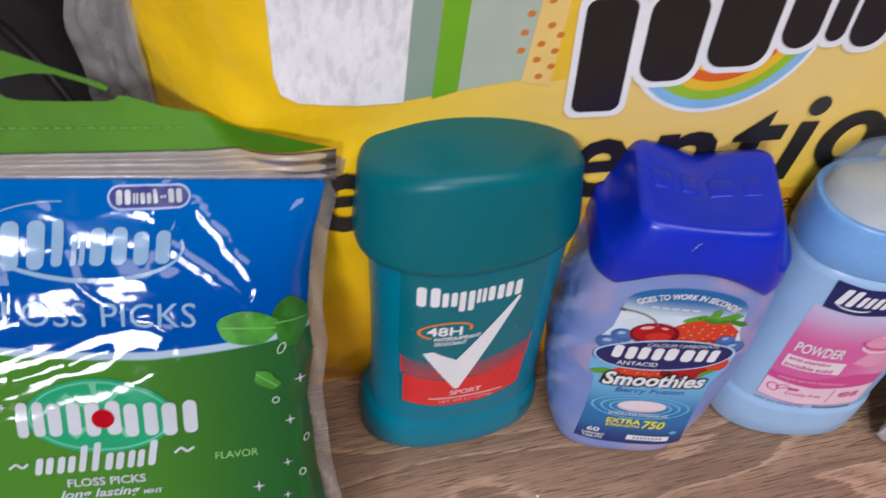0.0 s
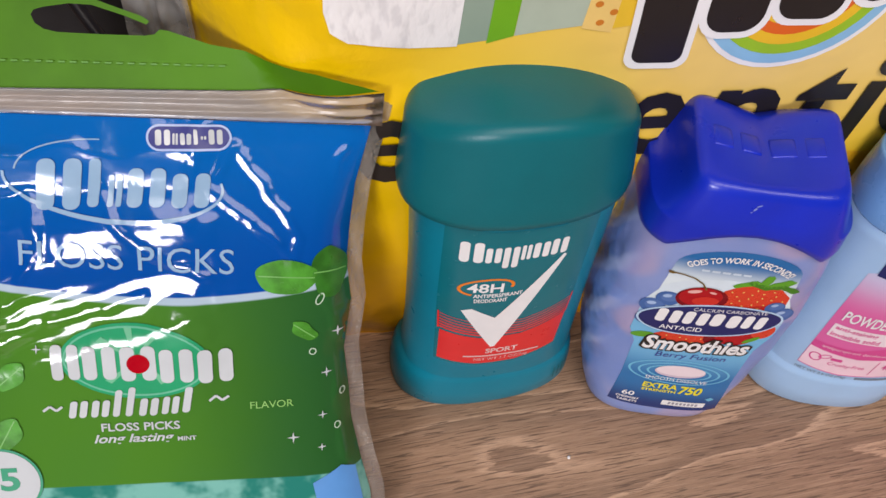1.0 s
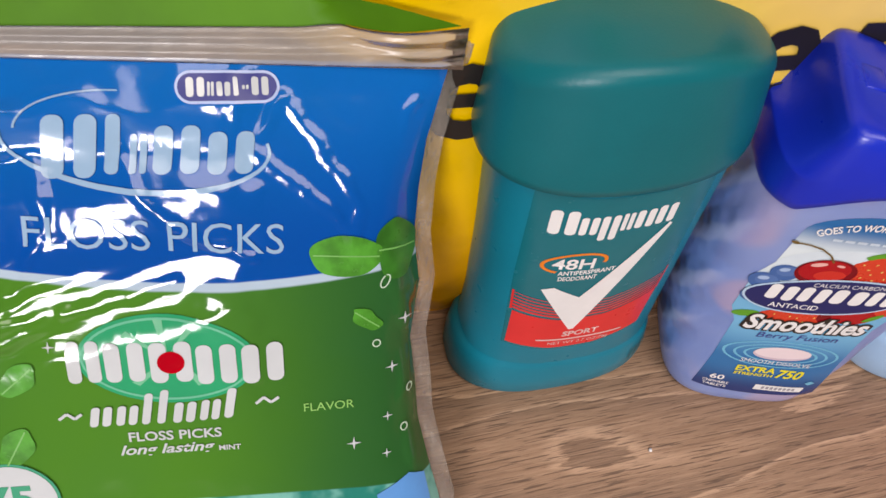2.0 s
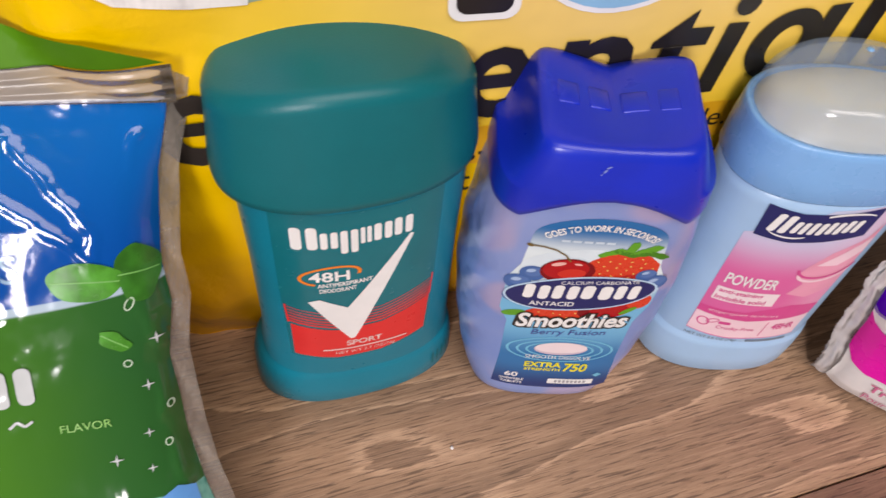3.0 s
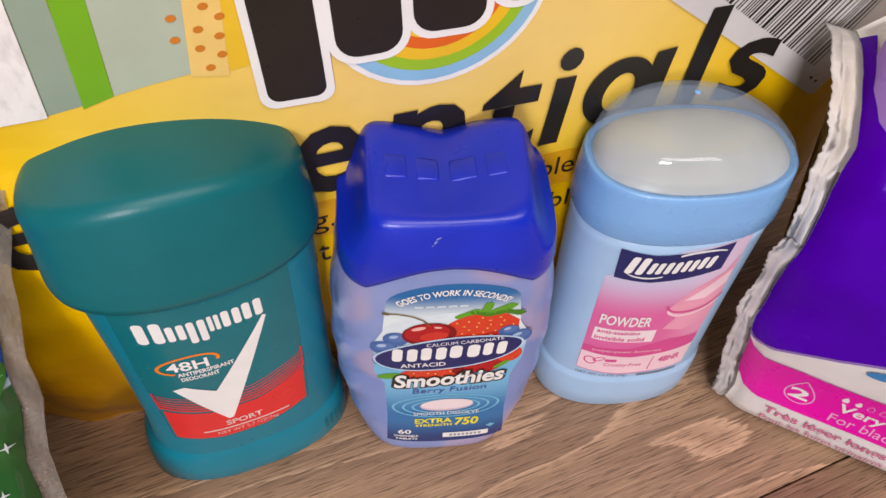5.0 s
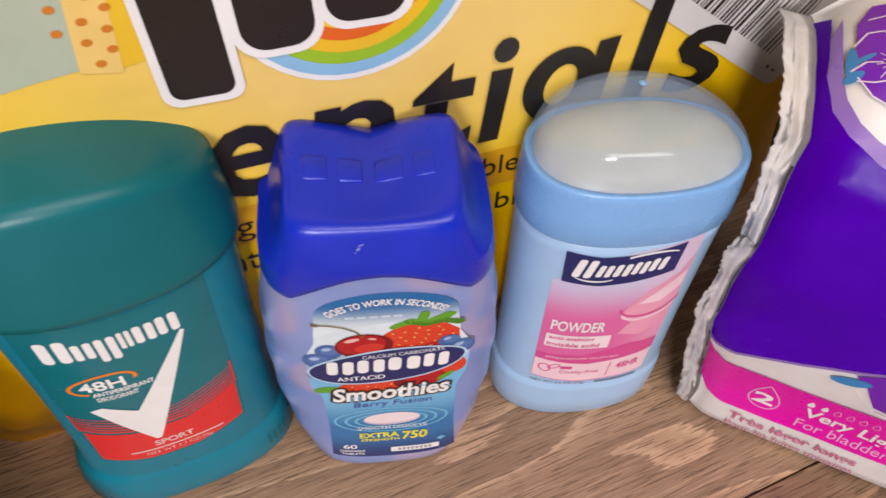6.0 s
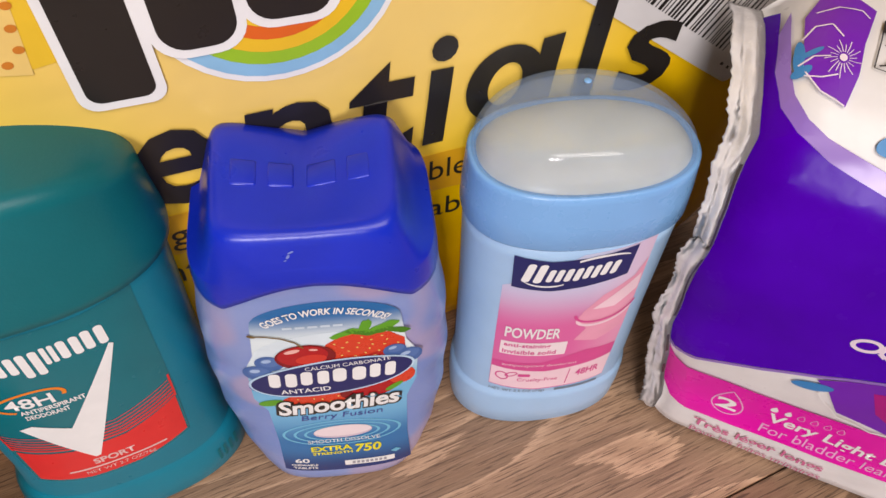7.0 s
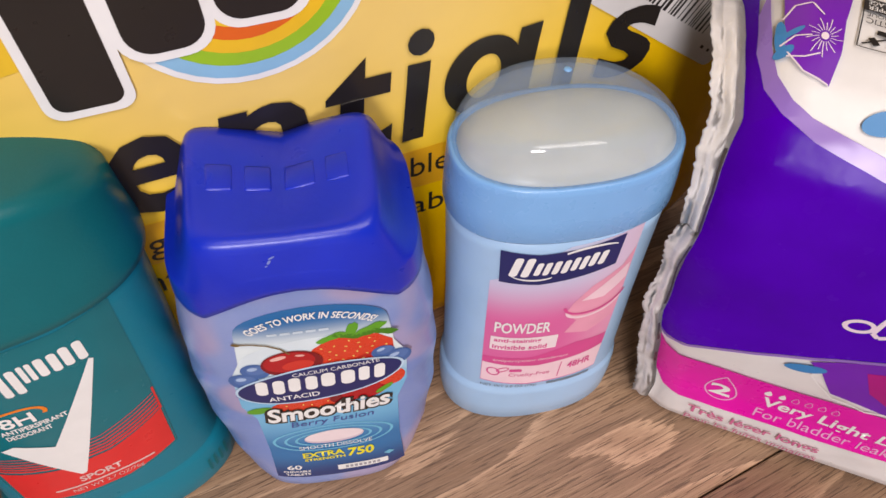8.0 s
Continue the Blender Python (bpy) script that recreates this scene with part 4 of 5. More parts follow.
    lay("fine_print", [rounded(0, 21.6, 13.0, 22.8, 0.3)], S, 0.2, printed("net_grey", (0.16, 0.22, 0.30)), stick)
    return stick


powder_stick()

# ---- incontinence pad pack ----
PAD = [(0, 4.5), (2, 2.2), (6, 0.8), (14, 0.2), (24, 0.0), (50, -3.6), (78, -5.6), (96, -4.4), (106, -1.6), (114, 3.0), (120, 8.6), (124.5, 15.5), (127, 24.0), (128.2, 36.0), (128.6, 60.0)]


def pad_profile(s):
    """Point of the pack's outline, foot to top, by length along it in millimetres."""
    left = s
    for (z0, v0), (z1, v1) in zip(PAD, PAD[1:]):
        d = math.hypot(z1 - z0, v1 - v0)
        if left <= d:
            f = left / d
            return z0 + (z1 - z0) * f, v0 + (v1 - v0) * f
        left -= d
    return PAD[-1][0], PAD[-1][1] + left


def pad_surface(u, s):
    z, v = pad_profile(max(0.0, s - 1.4))
    edge = max(0.0, -4 - u)
    u = u - 7.0 * max(0.0, min(1.0, (s - 16) / 40)) * max(0.0, min(1.0, (18 - u) / 30))
    swell = 0.9 * noise.noise(Vector((u * 0.04, s * 0.04, 6.0))) + 0.2 * noise.noise(Vector((u * 0.11, s * 0.09, 2.0)))
    return Vector((u, v + 0.055 * edge ** 2 + swell * min(1, s / 14), max(0.0, z + (0.0 if s < 90 else -0.05 * edge ** 2 + swell))))


def pad_left(s):
    """Where the pack's face ends at the sealed side."""
    return -11.6 + 0.8 * noise.noise(Vector((3.0, s * 0.06, 0.0))) - 0.22 * max(0.0, min(s, 150) - 118) + 0.9 * max(0.0, s - 150)


def pad_pack():
    pack = thing("pad_pack", 169.0, 10.0, 0, -31.0, "purple, magenta and white pad pack in crinkled plastic film", "pad pack")
    bm = bmesh.new()
    steps = [2.4 * k for k in range(88)]
    ss = [1.4 + 0.9 * k for k in range(20)] + [20.0 + 2.5 * k for k in range(73)]
    grid = [[bm.verts.new(pad_surface(pad_left(s) + d * (1 - pad_left(s) / 200), s)) for d in steps] for s in ss]
    for a, b in zip(grid, grid[1:]):
        for k in range(len(steps) - 1):
            bm.faces.new((a[k], a[k + 1], b[k + 1], b[k]))
    foot = [bm.verts.new((v.co.x, v.co.y, 0)) for v in grid[-1]]
    for k in range(len(steps) - 1):
        bm.faces.new((grid[-1][k], grid[-1][k + 1], foot[k + 1], foot[k]))
    bm.faces.new([row[0] for row in grid][::-1] + [foot[0]])
    bm.faces.new([row[-1] for row in grid] + [foot[-1]])
    bm.faces.new([*grid[0], *foot[::-1]])
    part("wrapper", bm, PAD_WHITE, pack, "white crinkled plastic film")
    S = pad_surface
    deep = printed("deep_magenta", (0.40, 0.0, 0.20))
    pink_line = printed("pink_line", (0.80, 0.42, 0.66))
    rose = printed("rose_print", (0.62, 0.14, 0.30))
    sky = printed("petal_blue", (0.03, 0.22, 0.52))
    petal = printed("petal_purple", (0.16, 0.01, 0.42))
    upper = [(110, 98), (70, 100), (40, 105), (24, 109), (11, 113), (0, 117), (-6, 120.5), (-9.5, 124.5), (-12, 131), (-13.5, 140)]
    upper_in = [(-12.6, 147), (-11.4, 139), (-10.2, 132.6), (-8.3, 127.4), (-5.2, 123.6), (-1.6, 121.4), (4, 119.4), (11, 117), (26, 113.6), (42, 110), (74, 105.5), (112, 103.5)]
    neck = [(-11.3, 116), (-6, 120.5), (-9.5, 124.5), (-12, 131), (-13.5, 140), (-14.4, 147), (-17.4, 146), (-13.6, 128)]
    lay("purple_panel", [neck, [(-11.0, 49), (-9.6, 47.6), (-5, 48.4), (8, 54), (22, 62), (40, 71), (70, 82), (120, 88), (190, 90), (190, 98)] + upper[:7] + [(-11.3, 116), (-11.3, 100), (-11.2, 70)]], S, 0.50, PAD_PURPLE, pack, 2.4, "deep violet printed panel")
    lay("lilac_stripe", [[(190, 98)] + upper + upper_in + [(190, 103.5)]], S, 0.54, PAD_LILAC, pack, 3)
    lay("lilac_line", stroke([(-11.0, 48.4), (-9.6, 47.0), (-5, 47.8), (8, 53.4), (22, 61.4), (40, 70.4), (70, 81.4)], 0.9), S, 0.60, PAD_LILAC, pack, 3)
    lay("magenta_band", [[(-11.2, 47.2), (-9.2, 43), (-6, 40.6), (10, 40.8), (30, 41.8), (60, 43.4), (190, 47), (190, 22), (60, 20.6), (36, 20.2), (17, 19.8), (-4, 19.2), (-8.6, 20.6), (-11.2, 25)]], S, 0.56, PAD_MAGENTA, pack, 3, "magenta printed band")
    # the drop with its number, and the row of drops
    def drop(x, y, w, h):
        return [(x + w * math.sin(t) * math.sin(t / 2) ** 1.1, y - h * 0.5 + h * (0.5 + 0.5 * math.cos(t)) * 1.0) for t in [2 * math.pi * k / 28 for k in range(28)]]

    lay("drop_line", stroke(drop(5.8, 30.4, 5.2, 13.0), 0.4, True), S, 0.66, pink_line, pack)
    lay("lettering", words("2", (3.0, 26.0, 8.4, 32.0), bold=0.03), S, 0.66, WHITE, pack)
    for k in range(6):
        shape = drop(15.8 + 3.3 * k, 35.8 + 0.25 * k, 1.15, 3.0)
        lay("drop", [shape] if k < 2 else stroke(shape, 0.22, True), S, 0.66, WHITE if k < 2 else pink_line, pack, fine=False)
    lay("lettering", words("Very Light Long", (15.6, 27.0, 58.0, 33.8), bold=0.02, turn=1), S, 0.66, WHITE, pack)
    lay("lettering", words("For bladder leaks", (15.6, 22.4, 53.0, 26.6), turn=1.5), S, 0.66, pink_line, pack)
    lay("lettering", words("Tr\u00e8s l\u00e9ger longs", (-0.6, 12.2, 36.4, 17.0), bold=0.02, turn=1), S, 0.66, rose, pack, 1.2)
    lay("lettering", words("Pour les fuites urinaires", (-0.2, 8.0, 37.6, 11.4), turn=1), S, 0.66, rose, pack, 1.2)
    # script wordmark as plain strokes
    lay("script_stroke", hoop(21.0, 77.0, 3.4, 2.6, 1.1, 20) + stroke([(26.4, 87), (24.6, 80), (24.2, 76), (25.8, 74.8), (27.4, 76)], 1.2) + stroke([(29.4, 81), (28.8, 76.4), (30.4, 75.8)], 1.2) + [rounded(33, 76, 70, 82, 2.2, 4, 0.3)], S, 0.64, printed("script_pink", (0.80, 0.68, 0.80)), pack)
    # flowers
    lay("low_petals", [[(18, 57.6), (22, 54.5), (27, 46.4), (40, 44), (60, 46), (60, 77), (40, 69.8), (24, 61.6)]], S, 0.53, petal, pack, 3)
    lay("low_heart", [[(30, 60.2), (34, 52), (42, 46.6), (60, 47), (60, 71), (40, 64.6)]], S, 0.59, deep, pack, 3)
    lay("low_blue", [oval(18.4, 54.6, 4.4, 1.6, 22)], S, 0.59, sky, pack)
    lay("petal_edge", stroke([(20, 53.0), (23, 49.4), (25.6, 47.0), (28, 44.2), (33, 43.6), (37, 42.4), (41, 43.6)], 0.5), S, 0.63, WHITE, pack)
    fx, fy = -3.6, 137.0
    lay("flower", [[(-9.4, 138), (-8.4, 132.6), (-5.4, 129.4), (-2.6, 128.6), (-1.0, 127.4), (-0.6, 134), (-1.0, 142), (-0.4, 152), (-5, 155), (-9, 152), (-10.4, 145)]], S, 0.6, petal, pack, 3)
    veins = printed("vein", (0.80, 0.70, 0.78))
    for k in range(18):
        a = k * 2 * math.pi / 18 + 0.1
        r1 = 4.4 if k % 2 else 3.2
        bent = [(fx + r * 0.62 * math.cos(a + 0.05 * r), fy + r * math.sin(a + 0.05 * r)) for r in (1.4, 1.4 + (r1 - 1.4) * 0.5, r1)]
        lay("vein", stroke(bent, 0.13), S, 0.7, veins, pack, fine=False)
    for pts in ([(-9.8, 139), (-8.6, 143), (-6.4, 144.4), (-4.4, 142)], [(-9.2, 133), (-7.6, 135.6), (-5.4, 136.6)], [(-8.0, 131.4), (-5.6, 132.0), (-3.6, 133.4)], [(-9.0, 147), (-6, 150), (-2.6, 150.6), (-1.2, 149)],
                [(-8.0, 132.2), (-5.2, 129.2), (-2.8, 128.4), (-1.2, 127.6)]):
        lay("petal_line", stroke(pts, 0.26), S, 0.7, veins, pack, 2)
    lay("flower_heart", [oval(fx, fy, 0.6, 0.9, 0, 18)], S, 0.72, veins, pack)
    for cx, cy, rx, ry, t in ((-9.5, 135.0, 0.8, 3.6, 8), (-8.5, 132.0, 0.8, 2.0, -30), (-8.0, 136.4, 0.5, 2.4, -34), (9.0, 123.4, 4.0, 2.4, 30), (12.5, 126.0, 4.0, 2.4, 70)):
        lay("blue_petal", [oval(cx, cy, rx, ry, t)], S, 0.66, sky, pack)
    # recycling notice, printed the other way up
    nx, ny, nw, nh = 1.2, 137.0, 7.6, 13.0
    lay("notice_frame", stroke([(nx, ny), (nx + nw, ny), (nx + nw, ny + nh), (nx, ny + nh)], 0.22, True), S, 0.6, BLACK, pack, 3)
    lay("notice_head", [[(nx, ny + nh * 0.72), (nx + nw, ny + nh * 0.72), (nx + nw, ny + nh), (nx, ny + nh)]], S, 0.62, BLACK, pack, 3)
    for text, y, ink_of in (("WRAPPER", 0.745, WHITE), ("EMBALLAGE", 0.865, WHITE), ("PLASTIC", 0.46, BLACK), ("PLASTIQUE", 0.59, BLACK)):
        lay("lettering", words(text, (nx + 0.6, ny + y * nh, nx + nw - 0.6, ny + (y + 0.095) * nh), turn=180), S, 0.7, ink_of, pack)
    for k in range(3):
        a = radians(90 + 120 * k)
        x, y = nx + nw / 2 + 1.7 * math.cos(a), ny + 2.9 + 1.5 * math.sin(a)
        lay("arrow_mark", stroke([(x - 1.2 * math.sin(a), y + 1.1 * math.cos(a)), (x + 0.9 * math.sin(a), y - 0.8 * math.cos(a))], 1.1), S, 0.62, BLACK, pack)
    lay("strike", stroke([(nx + 0.6, ny + 0.8), (nx + nw - 0.6, ny + 5.2)], 0.35), S, 0.68, BLACK, pack)

    # the sealed end: a crimped fin with a pinked edge, a printed hem along its root
    rng = random.Random(11)
    count, cols = 150, 14

    def fin_point(g, s, wide):
        root = pad_left(s) + 0.5
        lift = 2.6 * math.sin(math.pi * min(1.0, g * 1.6)) * (0.7 + 0.6 * noise.noise(Vector((1.0, s * 0.05, 3.0))))
        lift += (1.1 * noise.noise(Vector((g * 2.2, s * 0.11, 8.0))) + 0.3 * noise.noise(Vector((g * 5.0, s * 0.34, 2.0)))) * min(1.0, g * 3)
        p = pad_surface(root, s)
        return Vector((p.x - wide * g, p.y + 0.02 * wide * g - lift - 0.3, max(0.25, p.z + 0.5 * lift)))

    bm = bmesh.new()
    rows, lines = [], []
    for j in range(count + 1):
        s = 3.0 + 147.0 * j / count
        wide = 4.8 + 2.4 * max(0.0, min(1.0, (s - 95) / 30)) + 1.6 * noise.noise(Vector((0.0, s * 0.09, 5.0))) + 1.0 * max(0.0, math.sin(s * 0.045)) + (0.22 if j % 2 else 0.0) + rng.uniform(-0.2, 0.3)
        line = [fin_point(i / cols, s, wide) for i in range(cols + 1)]
        lines.append(line)
        rows.append([bm.verts.new(p) for p in line])
    for a, b in zip(rows, rows[1:]):
        for k in range(cols):
            bm.faces.new((a[k + 1], a[k], b[k], b[k + 1]))
    bmesh.ops.solidify(bm, geom=bm.faces[:], thickness=0.3)
    for v in bm.verts:
        v.co.z = max(0.15, v.co.z)
    fin = part("end_fin", bm, PAD_FIN, pack, "ragged white crimped end seal")

    def hem(g0, g1, first, last, material):
        quads = bmesh.new()
        prev = None
        for line in lines[first:last]:
            ends = []
            for g in (g0, g1):
                k = int(g)
                ends.append(quads.verts.new(line[k].lerp(line[k + 1], g - k) + Vector((-0.1, -0.7, 0.4))))
            if prev:
                quads.faces.new((prev[0], ends[0], ends[1], prev[1]))
            prev = ends
        part("hem_stripe", quads, material, fin)

    hem_ink = printed("hem_brown", (0.05, 0.04, 0.035))
    for first, last in ((26, 33), (41, 50), (58, 84), (90, 112)):
        hem(0.8, 2.4, first, last, hem_ink)
    return pack


pad_pack()

# ---- floss pick pouch ----
PC = Vector((-57.5, -6.8, 88.5))
PU = Vector((0.984, 0.179, 0.0)).normalized()
PW = Vector((-0.1056, 0.5806, 0.808)).normalized()
PN = PU.cross(PW)
PN = PN if PN.y < 0 else -PN
POUCH_FOOT = Vector((-57.5, -48.0, 0.0))
# creases tilted to mirror window_light into the camera: start, end, half width, height, slope along the crease
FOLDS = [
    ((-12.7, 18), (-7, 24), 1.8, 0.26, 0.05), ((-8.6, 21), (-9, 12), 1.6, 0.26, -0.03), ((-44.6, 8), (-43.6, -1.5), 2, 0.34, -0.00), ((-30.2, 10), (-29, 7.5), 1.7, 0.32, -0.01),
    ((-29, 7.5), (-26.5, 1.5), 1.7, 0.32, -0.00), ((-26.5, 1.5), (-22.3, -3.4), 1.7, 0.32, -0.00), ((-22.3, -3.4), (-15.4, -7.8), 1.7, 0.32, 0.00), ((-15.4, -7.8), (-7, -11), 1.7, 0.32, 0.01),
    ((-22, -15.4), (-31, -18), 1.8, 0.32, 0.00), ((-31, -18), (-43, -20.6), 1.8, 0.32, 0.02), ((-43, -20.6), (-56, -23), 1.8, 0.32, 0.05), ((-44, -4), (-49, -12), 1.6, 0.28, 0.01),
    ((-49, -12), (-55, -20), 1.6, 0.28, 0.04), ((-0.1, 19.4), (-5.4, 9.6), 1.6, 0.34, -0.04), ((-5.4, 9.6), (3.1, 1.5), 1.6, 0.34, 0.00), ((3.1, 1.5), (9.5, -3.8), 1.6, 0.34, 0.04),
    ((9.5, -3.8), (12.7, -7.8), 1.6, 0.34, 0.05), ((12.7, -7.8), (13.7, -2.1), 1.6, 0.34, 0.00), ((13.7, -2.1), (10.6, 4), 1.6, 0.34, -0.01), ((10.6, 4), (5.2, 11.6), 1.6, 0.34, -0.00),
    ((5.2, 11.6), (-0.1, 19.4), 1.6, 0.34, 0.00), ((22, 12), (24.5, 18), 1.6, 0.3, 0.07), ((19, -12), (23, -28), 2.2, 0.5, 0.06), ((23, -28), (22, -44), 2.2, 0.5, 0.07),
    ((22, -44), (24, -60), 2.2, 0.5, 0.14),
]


# foil height up the slope, set so white patches show from the camera: w, height
GLINT_RISE = [(-62, 0.0), (-20, 1.5), (-14, 0.2), (-8, 0.0), (2, 1.2), (9.5, 0.2), (18, 0.7), (26, -0.1)]


def hill(x, low, high, soft):
    """One between low and high, easing to nothing outside."""
    a, b = max(0.0, min(1.0, (x - low) / soft + 0.5)), max(0.0, min(1.0, (high - x) / soft + 0.5))
    return a * a * (3 - 2 * a) * b * b * (3 - 2 * b)


def pouch_right(w):
    """The pouch's seam line on its right-hand side."""
    rows = [(-100, 36), (-73, 33.0), (-63, 30.5), (-53, 28.2), (-43, 27.6), (-33, 26.6), (-20, 28.6), (-10, 27.6), (0, 28.6), (10, 30.0), (22, 33.4), (34, 36.4)]
    return lerp_rows(rows, w)[0]


def pouch_point(u, w):
    """World point of the front foil at u across and w up the slope."""
    right = pouch_right(w)
    d = (right - 3.0) - u
    puff = 2.3 * (1 - math.exp(-max(0.0, d) / 5.0)) - 5.0 * math.exp(-max(0.0, d) / 3.5)
    puff *= max(0.0, min(1.0, (26 - w) / 26)) ** 1.0
    puff += 0.16 * noise.noise(Vector((u * 0.05, w * 0.05, 2.0))) + 0.10 * noise.noise(Vector((u * 0.16, w * 0.16, 5.0)))
    if w < 26 and u > -64:
        ku = u + 0.9 * noise.noise(Vector((u * 0.22, w * 0.22, 1.0))) + 0.3 * noise.noise(Vector((u * 0.7, w * 0.7, 3.0)))
        kw = w + 0.9 * noise.noise(Vector((u * 0.22, w * 0.22, 8.0))) + 0.3 * noise.noise(Vector((u * 0.7, w * 0.7, 6.0)))
        # panel slopes fitted to the camera's view, turning the lamp's reflection on and off
        lw = w + 2.6 * noise.noise(Vector((u * 0.10, w * 0.12, 12.0))) + 0.35 * noise.noise(Vector((u * 0.4, w * 0.4, 15.0)))
        lw -= 0.26 * (u + 7.0) * max(0.0, min(1.0, (2.0 - w) / 8))
        glint_zone = hill(u + 3.0 * noise.noise(Vector((u * 0.2, w * 0.25, 9.0))), -70, -8, 9)
        puff += lerp_rows(GLINT_RISE, lw)[0] * glint_zone + 0.0016 * (u + 22) ** 2 * glint_zone * (hill(lw, 9, 19, 3) + hill(lw, -15, -6, 3))
        puff -= 0.07 * max(0.0, ku + 6) * hill(ku, -6, 40, 6) * hill(kw, -60, 26, 12)
        crease = 0.0
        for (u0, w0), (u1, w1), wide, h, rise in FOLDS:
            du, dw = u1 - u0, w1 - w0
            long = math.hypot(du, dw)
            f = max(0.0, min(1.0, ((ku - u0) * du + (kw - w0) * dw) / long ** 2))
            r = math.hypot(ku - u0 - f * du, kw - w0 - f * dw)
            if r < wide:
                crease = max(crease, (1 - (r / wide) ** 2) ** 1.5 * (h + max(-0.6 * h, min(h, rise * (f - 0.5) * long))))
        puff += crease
    if w > -74:
        p = PC + PU * u + PW * w
    else:
        # below the slope the foil rolls down to the counter
        knee = PC + PU * u + PW * -74
        f = min(1.0, (-74 - w) / 34)
        p = knee + Vector((0, -9.0 * math.sin(f * math.pi / 2), -knee.z * f))
    return p + PN * puff * (1.0 if w > -90 else max(0.0, 1 - (-90 - w) / 14))


def pouch_local(u, w):
    return pouch_point(u, w) - POUCH_FOOT


def floss_pouch():
    pouch = thing("floss_pick_pouch", POUCH_FOOT.x, POUCH_FOOT.y, 0, 0, "blue and green glossy foil zip pouch of floss picks, leaning back", "zip pouch")
    def zip_low(u):
        return 26.2 + (24.0 - 26.2) * (u + 49) / 81

    def zip_high(u):
        return 31.6 + 0.108 * max(0.0, u - 4)

    bm = bmesh.new()
    uv = bm.loops.layers.uv.new("UVMap")
    ws = [-108 + 1.5 * k for k in range(51)] + [-31.5 + 0.6 * k for k in range(1, 93)] + [24]
    nu = 190
    grid, codes = [], {}
    for w in ws:
        right = pouch_right(w) - 3.0
        row = []
        for k in range(nu + 1):
            u = -112 + 2.4 * k if k < 20 else -64 + (right + 64) * (k - 20) / (nu - 20)
            wz = w + (zip_low(u) + 0.8 - 24) * max(0.0, (w + 40) / 64)
            v = bm.verts.new(pouch_local(u, wz))
            v.co.z = max(0.1, v.co.z)
            codes[v] = (u, wz)
            row.append(v)
        grid.append(row)
    for a, b in zip(grid, grid[1:]):
        for k in range(nu):
            bm.faces.new((a[k], a[k + 1], b[k + 1], b[k]))
    # back foil behind, joined at the seams
    back = []
    for w in ws:
        right = pouch_right(w) - 3.0
        row = []
        for k in range(13):
            f = k / 12
            u = -112 + (right + 112) * f
            thick = 26 * math.sin(math.pi * f) ** 0.6 * max(0.0, min(1.0, (26 - w) / 60))
            v = bm.verts.new(pouch_local(u, w) + Vector((0, max(0.2, thick), 0)))
            v.co.z = max(0.1, v.co.z)
            codes[v] = (u, w)
            row.append(v)
        back.append(row)
    for a, b in zip(back, back[1:]):
        for k in range(12):
            bm.faces.new((a[k + 1], a[k], b[k], b[k + 1]))
    for f in bm.faces:
        for loop in f.loops:
            loop[uv].uv = codes[loop.vert]
    part("foil", bm, POUCH, pouch, "glossy printed foil with creases")

    def S(u, w):
        return pouch_local(u, w)

    def sheet(name, rows, thick, material, label="", on=S):
        """A strip between two edge lines of (u, w, lift) points."""
        bm = bmesh.new()
        loops = [[bm.verts.new(on(u, w) + PN * lift) for u, w, lift in row] for row in rows]
        for a, b in zip(loops, loops[1:]):
            for k in range(len(a) - 1):
                bm.faces.new((a[k], a[k + 1], b[k + 1], b[k]))
        bmesh.ops.solidify(bm, geom=bm.faces[:], thickness=thick)
        return part(name, bm, material, pouch, label)

    def draped(u, w):
        """The header hangs just in front of the towel pack."""
        p = PC + PU * u + PW * w
        c, q = math.cos(radians(14.05)), math.sin(radians(14.05))
        d = p - Vector((25.8, 30.7, 0))
        along, deep = d.x * c + d.y * q, d.y * c - d.x * q
        limit = 0.020 * min(0.0, along + 62) ** 2 - 3.2
        return p + Vector((-q, c, 0)) * min(0.0, limit - deep) - POUCH_FOOT

    # right-hand heat seal
    seam_ws = [-104 + 2.0 * k for k in range(69)]
    sheet("side_seam", [[(pouch_right(w) - 3.2 + 4.0 * i / 4, w, -1.0 - 0.5 * i + 0.5 * math.sin(w * 0.35 + i)) for w in seam_ws] for i in range(5)], 0.3, SEAM_FILM, "crimped translucent side seal")
    # zip closure: film band with ridges
    us = [-112 + 3.0 * k for k in range(50)]

    us = [u for u in us if u < 32] + [33.4]
    closure = sheet("zip_band", [[(u, zip_low(u) + (zip_high(u) - zip_low(u)) * i / 12, 0.5 + (0.55 if i in (3, 4, 8, 9) else 0)) for u in us] for i in range(13)], 0.25, ZIP_FILM, "ridged translucent zip closure", draped)
    # green header with its hanging slot
    low_part = [(32.2, 34.9), (28.3, 36.7), (23.0, 38.8), (18.2, 39.9), (13.0, 39.8), (7.0, 39.5), (-4.1, 41.3), (-12.8, 44.0), (-14.6, 44.2), (-15.7, 43.2), (-17.8, 42.9), (-26.5, 43.0), (-35.7, 43.3), (-38.4, 43.9), (-40.1, 45.1), (-40.7, 46.8),
                (-60, 46.8), (-112, 46.8), (-112, 31.4), (-49, 31.4), (4, 31.4), (18, 32.9)]
